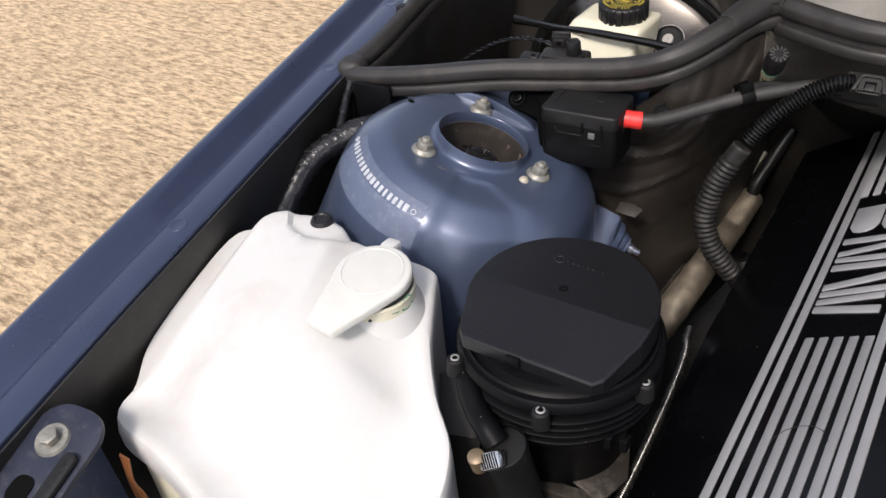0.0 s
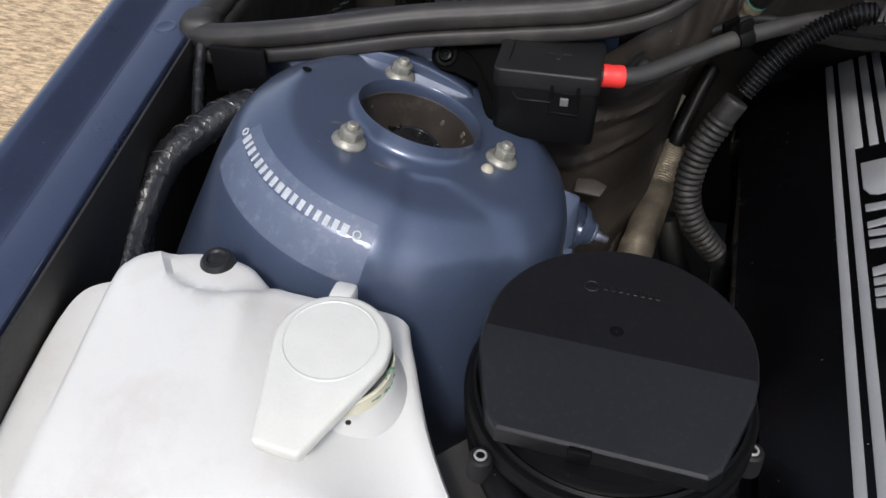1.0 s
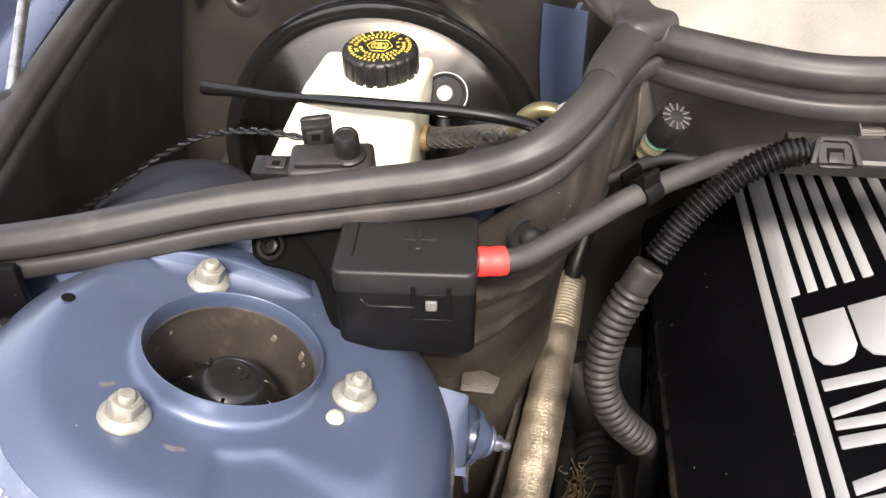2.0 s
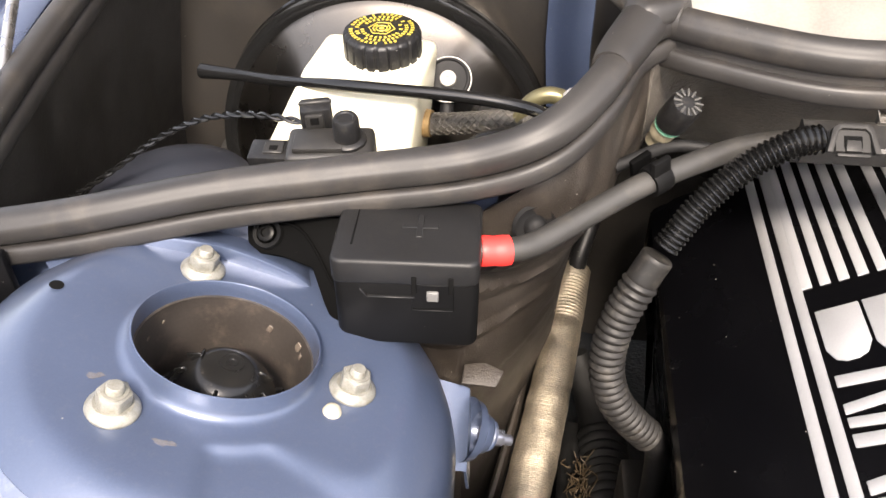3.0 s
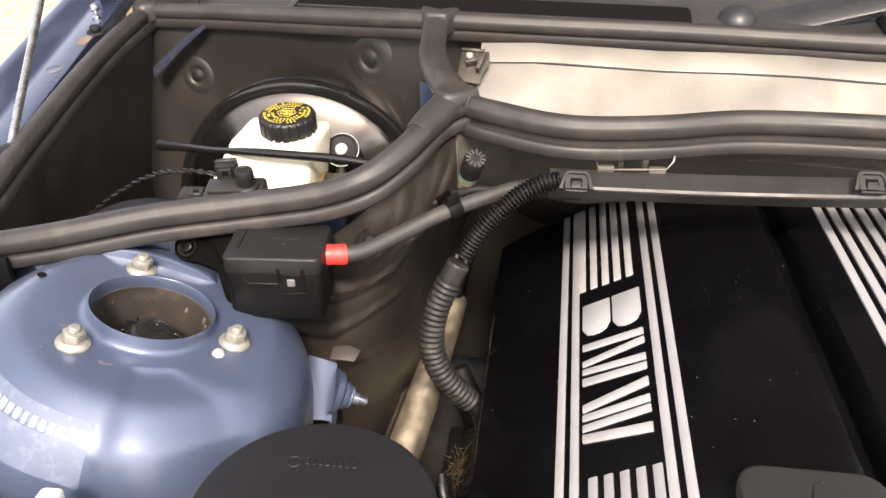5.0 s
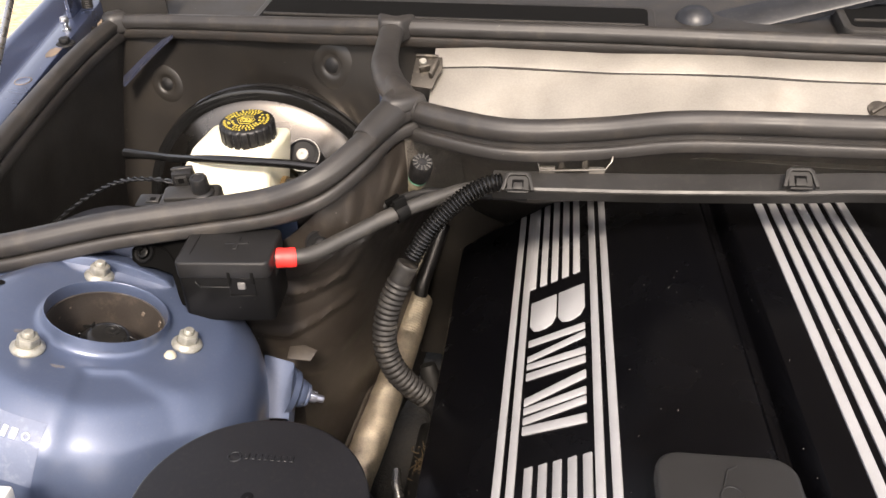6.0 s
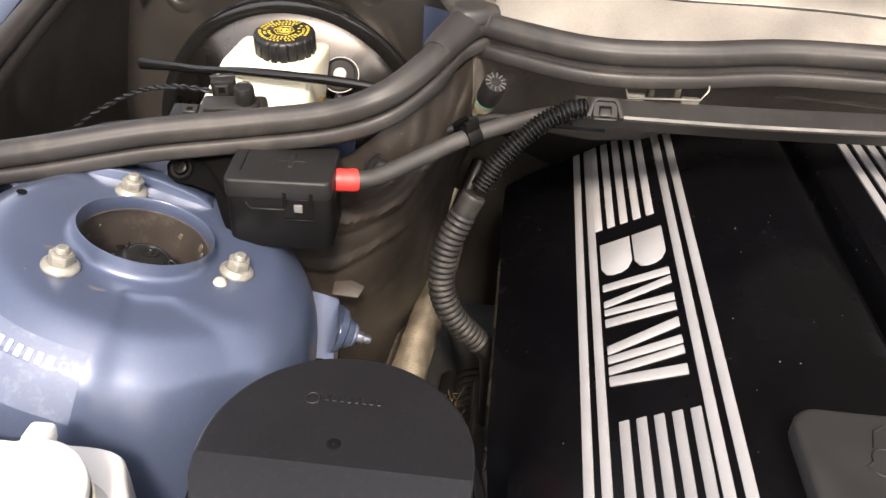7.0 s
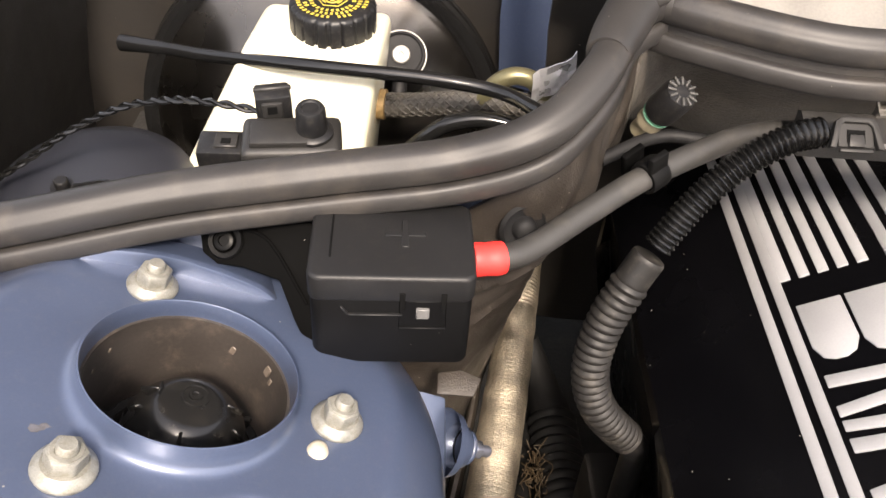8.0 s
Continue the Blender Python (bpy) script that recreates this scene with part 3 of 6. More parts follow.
LABEL = mat("worn_label", (0.092, 0.115, 0.175), 0.55, 0.1, 0.12, 60, 700, 0.05, 0.0002, 0.08, coat=0.1, coat_rough=0.3, dust=0.3, dust_scale=110, dust_col=(0.32, 0.34, 0.38))

SEAL = [(-0.212, 0.0564, 0.827), (-0.18, 0.0509, 0.832), (-0.11, 0.0574, 0.8438), (-0.03, 0.0763, 0.8563), (0.045, 0.0905, 0.8642), (0.108, 0.0965, 0.8745), (0.148, 0.104, 0.889), (0.176, 0.138, 0.9025), (0.192, 0.1811, 0.9095), (0.214, 0.2067, 0.913)]
SEAL_RIGHT = [(0.214, 0.208, 0.911), (0.240, 0.190, 0.912), (0.303, 0.166, 0.912), (0.374, 0.172, 0.912), (0.446, 0.191, 0.912), (0.516, 0.194, 0.912), (0.611, 0.191, 0.912), (0.80, 0.19, 0.912), (1.1, 0.22, 0.90)]
SEAL_LEFT = [(-0.212, 0.056, 0.830), (-0.211, 0.12, 0.838), (-0.222, 0.21, 0.848), (-0.234, 0.32, 0.859), (-0.243, 0.43, 0.869), (-0.243, 0.52, 0.877), (-0.238, 0.552, 0.880)]
SEAL_REAR = [(-0.238, 0.552, 0.880), (-0.14, 0.525, 0.889), (-0.02, 0.482, 0.901), (0.08, 0.446, 0.911), (0.16, 0.420, 0.919), (0.28, 0.409, 0.920), (0.41, 0.402, 0.920), (0.67, 0.378, 0.920), (1.1, 0.38, 0.91)]
SEAL_T = [(0.214, 0.208, 0.911), (0.190, 0.245, 0.916), (0.174, 0.29, 0.920), (0.166, 0.35, 0.920), (0.160, 0.420, 0.920)]


def recede(x, z):
    """How far the bulkhead lies back at a depth z below the seal: under the windscreen it falls away at once."""
    k = min(1.0, max(0.0, (x - 0.10) / 0.08))
    far = min(1.0, max(0.0, (x - 0.20) / 0.05))
    return (1 - k) * 0.030 * min(1.0, z / 0.012) + k * (1 - far) * (1.05 + 0.75 * min(1.0, max(0.0, (x - 0.155) / 0.02))) * max(0.0, z - 0.07) + far * (0.022 * min(1.0, z / 0.02) + 0.95 * z)


def fall(x, z):
    """How the firewall comes forward below the rear seal, most of all towards the outer side."""
    k = min(1.0, max(0.0, (x + 0.24) / 0.2))
    return -(0.27 - 0.24 * k) * min(z, 0.2)


def build_bulkhead():
    path = spline(SEAL + SEAL_RIGHT[1:], 6)
    top, rows = 0.014, []
    for z in (0, 0.03, 0.08, 0.14, 0.22, 0.32, 0.46):
        row = []
        for p in path:
            k = min(1.0, max(0.0, (p.x - 0.10) / 0.08))
            row.append((p.x + 0.012 * k * z / 0.3, p.y + 0.006 + recede(p.x, z), p.z - top - z))
        rows.append(row)
    part("bulkhead", sheet(rows, 0.003), BLACK_PAINT, car, "black bulkhead between engine bay and brake bay")
    # painted strip left bare below the seal
    strip = [p for p in path if -0.2 < p.x < 0.125]
    rows = [[(p.x, p.y - 0.002 + recede(p.x, z), p.z - top - z) for p in strip] for z in (0.004, 0.008, 0.012, 0.03, 0.07)]
    part("bulkhead_strip", sheet(rows, 0.0015), PAINT, car, "bare blue strip below the seal")
    # sloping blue shelf between tower and seal
    shelf = [p for p in path if -0.19 < p.x < 0.10]
    rows = [[(p.x, p.y + dy, p.z + dz) for p in shelf] for dy, dz in ((0.004, -0.0565), (0.012, -0.0445), (0.019, -0.0295), (0.023, -0.0175))]
    part("tower_shelf", sheet(rows, 0.0015), PAINT_DULL, car, "blue painted shelf between strut tower and seal")
    # insulation mat, quilted and stained
    whole = path
    path = [p for p in spline(SEAL + SEAL_RIGHT[1:], 14) if 0.062 < p.x < 0.206]
    rows = []
    for j in range(90):
        row = []
        for p in path:
            start = 0.012 + 0.62 * max(0.0, 0.152 - p.x)
            z = start + (0.43 - start) * (j / 89) ** 1.3
            k = min(1.0, max(0.0, (p.x - 0.10) / 0.08))
            q = Vector((p.x, p.y, z))
            b = 0.004 * noise.noise(q * 14) + 0.0016 * noise.noise(q * 45)
            for rad, high in ((0.052, 0.0028), (0.074, 0.0040), (0.083, 0.0030), (0.118, 0.0034), (0.16, 0.0024)):
                d = math.hypot(p.x - 0.118, z - 0.02) * (1 + 0.22 * noise.noise(q * 9 + Vector((rad * 40, 0, 0)))) - rad
                b += high * math.exp(-(d / 0.0040) ** 2) - 0.5 * high * math.exp(-((d - 0.008) / 0.0035) ** 2)
            row.append((p.x + 0.012 * k * z / 0.3, p.y - 0.004 + recede(p.x, z) - b, p.z - top - z))
        rows.append(row)
    part("insulation_mat", sheet(rows, 0.004), FELT, car, "stained black insulation mat with dust on it")
    path = [p for p in whole if p.x > 0.2]
    rows = []
    for j in range(10):
        z = 0.010 + 0.120 * j / 9
        rows.append([(p.x + 0.003, p.y - 0.004 + recede(p.x, z) - 0.003 * noise.noise(Vector((p.x, p.y, z)) * 40), p.z - top - z) for p in path])
    part("insulation_strip", sheet(rows, 0.004), FELT_GREY, car, "dusty insulation behind the cable duct, paled as if lit")
    # brake bay: outer side, rear, floor
    left = spline(SEAL_LEFT, 4) + [Vector((-0.243, 0.65, 0.885)), Vector((-0.243, 0.8, 0.89))]
    part("bay_side", sheet([[(p.x + 0.002 - 0.10 * z, p.y, p.z - 0.01 - z) for p in left] for z in (0, 0.04, 0.1, 0.25, 0.45)], 0.003), LINER, car, "black side of the brake bay")
    rear = [Vector((-0.30, 0.57, 0.878))] + spline(SEAL_REAR, 6)
    rows = []
    for z in (0, 0.02, 0.05, 0.09, 0.14, 0.2, 0.3, 0.45):
        row = []
        for p in rear:
            q = Vector((p.x, z, 0.3))
            row.append((p.x, p.y + 0.004 + fall(p.x, z) + 0.006 * noise.noise(q * 14), p.z - 0.012 - z))
        rows.append(row)
    part("firewall", sheet(rows, 0.003), BLACK_PAINT, car, "dark grey dusty firewall sheet with pressed dimples")
    def wall_at(x, z):
        """The firewall's place at x and height z."""
        a, b = next((a, b) for a, b in zip(rear, rear[1:]) if a.x <= x <= b.x)
        p = a.lerp(b, (x - a.x) / (b.x - a.x))
        depth = p.z - 0.012 - z
        return Vector((x, p.y + 0.004 + fall(x, depth) + 0.006 * noise.noise(Vector((x, depth, 0.3)) * 14), z))

    for x, z, r in ((-0.174, 0.804, 0.022), (0.078, 0.863, 0.026)):
        p = wall_at(x, z)
        across, along = wall_at(x + 0.02, z) - wall_at(x - 0.02, z), wall_at(x, z + 0.02) - wall_at(x, z - 0.02)
        m = axes(p, across, across.cross(along))
        bm = revolve([(r * 0.40, 0.0008), (r * 0.46, 0.0026), (r * 0.56, 0.0040), (r * 0.70, 0.0044), (r * 0.90, 0.0040), (r * 1.15, 0.0022), (r * 1.45, -0.003)], m, 36)
        d = part("firewall_dimple", bm, BLACK_PAINT, car)
        part("dimple_plug", revolve([(0, 0.0058), (r * 0.18, 0.0054), (r * 0.34, 0.0036), (r * 0.44, 0.0010)], m, 24), HOSE_MATT, d, "black rubber plug")
    rows = [[(-0.150, 0.512, 0.874), (-0.185, 0.505, 0.846), (-0.222, 0.496, 0.812)], [(-0.153, 0.530, 0.876), (-0.190, 0.522, 0.850), (-0.228, 0.512, 0.818)]]
    part("corner_gusset", sheet(rows, 0.003), BRACKET_BLUE, car)
    front = [p for p in whole if p.x < 0.19]
    rows = [[(p.x, p.y + 0.03 + recede(p.x, p.z - 0.634) + 0.5 * t, 0.62 + 0.02 * noise.noise(Vector((p.x * 9, t * 6, 0)))) for p in front] for t in [k / 14 for k in range(15)]]
    part("bay_floor", sheet(rows), DARK, car)
    # partition of painted steel between brake bay and air housing
    rows = [[(0.172 + 0.006 * t, 0.40 + 0.03 * t, z) for t in (0, 0.5, 1)] for z in (0.850, 0.80, 0.62)]
    part("bay_partition", sheet(rows, 0.004), PAINT_DULL, car, "blue painted partition of the brake bay")
    rows = [[(0.142 + 0.019 * k, 0.408 - 0.008 * k, 0.852), (0.142 + 0.019 * k, 0.408 - 0.008 * k, 0.80), (0.147 + 0.019 * k, 0.409 - 0.008 * k, 0.74)] for k in range(3)]
    part("partition_plate", sheet(rows, 0.002), PAINT, car, "blue painted end plate of the brake bay")


def build_body_rest():
    # inner apron beside the strut tower, black liner hanging from the wing flange
    rows = []
    for u, v in ((-0.0235, -0.003), (-0.0235, -0.022), (-0.018, -0.06), (-0.012, -0.13), (-0.02, -0.21), (-0.10, -0.35)):
        rows.append([wing_point(-0.8 + 0.05 * k, u, v) for k in range(20)])
    part("inner_apron", sheet(rows, 0.002), LINER, car, "black inner wing liner")
    # dark floor sheet, added to keep light from the ground out
    bm = sheet([[(-0.35 + 0.1 * i, -0.85 + 0.1 * j, 0.38 + 0.03 * noise.noise(Vector((i * 0.7, j * 0.7, 2)))) for i in range(17)] for j in range(17)])
    part("floor_sheet", bm, DARK, car, "dark floor sheet added to block light from the ground")
    # unseen front sheet, added to close the bay
    rows = [[(x, -0.86, z) for x in (-0.25, 0.3, 0.8, 1.2)] for z in (0.15, 0.5, 0.74)]
    part("front_panel", sheet(rows, 0.004), LINER, car, "black front panel")
    rows = [[(1.17 - 0.02 * k, y, z) for y in (-0.85, -0.3, 0.3, 0.9)] for k, z in enumerate((0.83, 0.7, 0.4, 0.2))]
    part("far_wing", sheet(rows, 0.004), PAINT, car, "blue far wing")
    edge = spline(SEAL_REAR, 4)
    rows = [[(p.x, p.y + 0.012, p.z - 0.012) for p in edge], [(p.x, p.y + 0.03, p.z - 0.04) for p in edge]]
    rows += [[(p.x, max(y, p.y + 0.05), z) for p in edge] for y, z in ((0.60, 0.858), (0.80, 0.875), (0.95, 0.93), (1.5, 1.32))]
    part("cowl_panel", sheet(rows, 0.003), COWL_GREY, car, "dusty grey-black plastic cowl at the windscreen foot")
    # black slot of the cowl grille
    part("cowl_end", sheet([[(x, 0.625 - 0.2 * (x + 0.30), z) for x in (-0.298, -0.25, -0.19)] for z in (0.96, 0.90, 0.80)], 0.003), COWL_GREY, car, "grey-black end wall of the cowl")
    for x, long in ((0.20, 0.54), (0.96, 0.52)):
        m = axes((x, 0.615, 0.870), (1, -0.05, 0.0), (0, -0.1, 1))
        g = part("cowl_slot", prism(rounded(long, 0.096, 0.016), -0.012, 0.006, m, 0.003), COWL_GREY, car)
        part("slot_opening", prism(rounded(long - 0.02, 0.076, 0.010), 0.004, 0.0066, m, 0.0005, 1), HOLE_SHADE, g)
        part("slot_slat", box((long - 0.03, 0.004, 0.004), m @ pose(0, -0.020, 0.0075), 0.0012), COWL_GREY, g)
    # lock bracket at the front of the wing, with bolt and slot
    rows = [[wing_point(y, -0.022, -0.020), wing_point(y, -0.028 - 0.16 * max(0.0, -0.40 - y), -0.036), wing_point(y, -0.032 - 0.34 * max(0.0, -0.40 - y), -0.075), wing_point(y, -0.04, -0.16)] for y in (-0.80, -0.70, -0.6, -0.52, -0.47, -0.43, -0.405)]
    part("inner_wing_panel", sheet(rows, 0.002), PAINT_DULL, car, "dull blue inner wing panel")
    m = axes((-0.103, -0.487, 0.7535), (-0.14, 0.95, 0.1), (0.12, -0.25, 1))
    b = part("lock_bracket", prism(rounded(0.16, 0.058, 0.022), -0.003, 0.003, m, 0.0012), BRACKET_BLUE, car, "blue-black bracket at the front of the wing")
    part("bracket_hole", prism(rounded(0.022, 0.018, 0.008, cx=0.010, cy=0.004), 0.0032, 0.0042, m, 0.0003, 1), HOLE_SHADE, b)
    bm = prism(rounded(0.062, 0.012, 0.005, cx=0.015, cy=-0.019), 0.003, 0.009, m, 0.002)
    part("bracket_slot", bm, PLASTIC, b)
    m2 = axes(m @ Vector((0.050, 0.006, 0.003)), (1, 0.3, 0), (0.12, -0.25, 1))
    bm = revolve([(0, 0.002), (0.0125, 0.002), (0.0138, 0.0)], m2, 24)
    bm = prism(hex_outline(0.013), 0.002, 0.0085, m2, 0.0012, 2, bm)
    part("bracket_bolt", bm, STEEL, b, "bright hexagon bolt with flange")


def build_wheels():
    for x in (-0.24, 1.12):
        m = axes((x, 0.02, 0.315), (0, 1, 0), (1, 0, 0))
        w = part("wheel", revolve([(0.0, 0.03), (0.12, 0.03), (0.20, 0.06), (0.21, -0.07), (0.12, -0.05), (0, -0.05)], m, 40), STEEL, car, "front wheel under the wing")
        part("tyre", revolve([(0.205, -0.085), (0.27, -0.098), (0.305, -0.085), (0.315, -0.05), (0.315, 0.05), (0.305, 0.085), (0.27, 0.098), (0.205, 0.085)], m, 56), RUBBER, w, "black tyre")


build_wheels()
build_wing()
build_bonnet()
build_tower()
build_bulkhead()
build_body_rest()


# ---- bonnet seal ----
seal = thing("bonnet_seal", "dusty black rubber bonnet seal along the bulkhead and brake bay", "seal")


def seal_strand(pts, name, lip=1, depth=1.0, drop=0.0, lip_rubber=None):
    """A bulb with a shallow crease along its face, and below it the lip that grips the sheet edge."""
    path = spline(pts, 8)
    bulb = [(0.0100, -0.0036), (0.0103, 0.0004), (0.0101, 0.0026), (0.0095, 0.0040), (0.0082, 0.0052), (0.0071, 0.0064), (0.0063, 0.0076), (0.0036, 0.0091), (0.0006, 0.0095), (-0.0030, 0.0092),
            (-0.0066, 0.0077), (-0.0090, 0.0048), (-0.0099, 0.0012), (-0.0095, -0.0034), (-0.0070, -0.0080), (0.0, -0.0098), (0.0062, -0.0088), (0.0088, -0.0066)]
    s = part(name, sweep(path, bulb), RUBBER, seal, "", 55)
    if lip:
        low = [(0.0040, -0.0080), (0.0078, -0.0080), (0.0096, -0.0086), (0.0106, -0.0104), (0.0109, -0.0140), (0.0108, -0.0195), (0.0096, -0.0222), (0.0060, -0.0232), (-0.0060, -0.0220), (-0.0070, -0.0100)]
        part("lip", sweep(path, [(u * lip, -0.0075 - drop + (v + 0.0075) * depth) for u, v in low]), lip_rubber or RUBBER, s, "", 60)
        if drop:
            part("web", sweep(path, [(0.0045, -0.004), (0.0045, -0.014 - drop), (-0.005, -0.014 - drop), (-0.005, -0.004)]), RUBBER, s)


seal_strand(SEAL, "front_strand", 1, 0.78, 0.0018)
seal_strand(SEAL_RIGHT, "right_strand", 1, 0.8, 0.0062)
seal_strand(SEAL_LEFT, "side_strand", 1)
# rear lip coloured with dirt and with the shadow under the bulb
seal_strand(SEAL_REAR, "rear_strand", 0.9, 0.85, 0.0, DIRT_AND_SHADE)
part("cross_strand", tube(spline(SEAL_T, 8), lambda i, t: 0.0140 + 0.0010 * math.sin(6 * t), 22, flat=0.75), RUBBER, seal)


def corner_piece(p, size, turn, tilt=0.0):
    m = axes(p, (math.cos(radians(turn)), math.sin(radians(turn)), tilt), (0, 0, 1))
    bm = prism(rounded(size[0], size[1], min(size[0], size[1]) * 0.35), -size[2] / 2, size[2] / 2, m, 0.0085, 4, top_scale=0.84)
    part("moulded_joint", bm, RUBBER, seal, "moulded rubber joint")


corner_piece((-0.209, 0.063, 0.830), (0.034, 0.036, 0.026), 12, 0.1)
bm = tube(spline([(0.180, 0.150, 0.9045), (0.1865, 0.168, 0.9075), (0.196, 0.190, 0.9115), (0.203, 0.208, 0.9145), (0.199, 0.228, 0.916), (0.190, 0.247, 0.917), (0.184, 0.262, 0.9175)], 6), lambda i, t: 0.0112 + 0.0030 * math.sin(math.pi * min(1.0, t * 1.15)) ** 0.6, 22)
bm = prism([(0.184, 0.196), (0.196, 0.180), (0.210, 0.186), (0.2215, 0.1965), (0.230, 0.2105), (0.216, 0.217), (0.206, 0.238), (0.192, 0.238)], 0.9135, 0.9275, Matrix(), 0.0052, 4, bm, top_scale=0.84)
bm = tube(spline([(0.200, 0.208, 0.912), (0.212, 0.206, 0.9125), (0.222, 0.202, 0.9125)], 6), lambda i, t: 0.0126 - 0.0012 * t, 20, bm)
part("moulded_joint", bm, RUBBER, seal, "moulded rubber joint with a pointed wing", 60)
part("joint_seam", ring_pipe(axes((0.1845, 0.163, 0.9065), (0, 0, 1), (0.3, 0.9, 0.15)), 0.0118, 0.0007, 28), RUBBER, seal)
part("moulded_joint", prism([(0.140, 0.430), (0.143, 0.414), (0.149, 0.396), (0.174, 0.394), (0.182, 0.410), (0.187, 0.426), (0.175, 0.424), (0.164, 0.417), (0.152, 0.424)], 0.908, 0.9335, Matrix(), 0.004, 3, top_scale=0.92), RUBBER, seal, "flared moulded rubber joint", 60)
corner_piece((-0.240, 0.548, 0.880), (0.036, 0.036, 0.028), 40)

# ---- strut top: nuts, plug, bearing cap ----
def build_nut():
    nut = thing("flange_nut", "pale passivated flange nut on the strut tower", "nut", "strut tower nuts")
    part("washer", revolve([(0.0045, 0.0), (0.0116, 0.0), (0.0120, 0.0010), (0.0118, 0.0020), (0.0098, 0.0038), (0.0088, 0.0048), (0.0045, 0.0048)], Matrix(), 36), STEEL, nut)
    bm = prism(hex_outline(0.0140), 0.0040, 0.0114, Matrix(), 0.0010, 2)
    part("hexagon", bm, STEEL, nut)
    part("stud", revolve([(0.0062, 0.0110), (0.0060, 0.0120), (0.0044, 0.0120), (0.0042, 0.0110), (0.0040, 0.0145), (0.0033, 0.0154), (0, 0.0154)], Matrix(), 20), STEEL, nut)
    return nut


nut = build_nut()
for k, (x, y, turn) in enumerate(((-0.031, -0.058, 12), (0.0615, -0.004, 40), (-0.033, 0.0510, 25))):
    m = axes(on_tower(x, y, 0.0), (math.cos(radians(turn)), math.sin(radians(turn)), 0), TOP_N)
    if k:
        copy_thing(nut, m)
    else:
        nut.matrix_basis = m
m = axes(on_tower(0.056, -0.022, 0), (1, 0, 0), TOP_N)
mesh_thing("wax_plug", revolve([(0, 0.0040), (0.0022, 0.0037), (0.0038, 0.0024), (0.0048, 0.0)], m, 20), CREAM, "cream wax plug in the strut tower", "plug")

CAP_BLACK = mat("cap_gloss_black", (0.008, 0.008, 0.008), 0.26, 0, 0.2, 40, 1200, 0.1, 0.0002, 0.1, dust=0.05, dust_scale=120)
cap = thing("strut_bearing_cap", "black plastic bearing cap down in the strut hole", "bearing cap", at=tuple(TOWER @ Vector((0, 0, -0.05))))
C = TOWER @ pose(0.001, -0.003, 0.010)
bm = revolve([(0.0405, -0.058), (0.036, -0.0575), (0.032, -0.053), (0.0285, -0.051), (0.0278, -0.047), (0.0276, -0.040), (0.0268, -0.0355), (0.0250, -0.0325), (0.0215, -0.0280), (0.0180, -0.0238), (0.0158, -0.0218), (0.0140, -0.0209), (0.0112, -0.0205), (0.0, -0.0203)], C, 64)
body = part("cap_body", bm, CAP_BLACK, cap)
for a, r, long in ((165, 0.019, 0.010), (15, 0.0195, 0.009), (190, 0.0225, 0.006), (-12, 0.0235, 0.007)):
    part("cap_rib", box((long, 0.0012, 0.0030), C @ pose(r * math.cos(radians(a)), r * math.sin(radians(a)), -0.0240 - 1.1 * (r - 0.019), 0, 30, a), 0.0004, 1), CAP_BLACK, body)
part("cap_rib", box((0.0012, 0.0060, 0.0030), C @ pose(-0.0145, 0.0042, -0.0208), 0.0004, 1), CAP_BLACK, body)
part("cap_slot", box((0.0014, 0.0130, 0.0060), C @ pose(0.0, -0.0205, -0.0265, 45), 0.0003, 1), HOLE_SHADE, body)
for k in range(5):
    a = radians(-66 + 26 * k)
    part("cap_lug", box((0.0070, 0.0030, 0.009), C @ pose(0.0312 * math.cos(a), 0.0312 * math.sin(a), -0.0490, 0, 18, math.degrees(a)), 0.0007, 1), CAP_BLACK, body)
part("cap_boss", revolve([(0.0066, -0.0206), (0.0064, -0.0196), (0.0056, -0.0195), (0.0052, -0.0202), (0.0032, -0.0202), (0.0028, -0.0194), (0.0018, -0.0194), (0.0014, -0.0200), (0, -0.0200)], C @ pose(0.001, 0.004, 0), 28), CAP_BLACK, body)

# ---- washer bottle ----
bottle = thing("washer_bottle", "milky white washer fluid bottle with a flip-top filler", "washer bottle", at=(0, -0.27, 0.55))


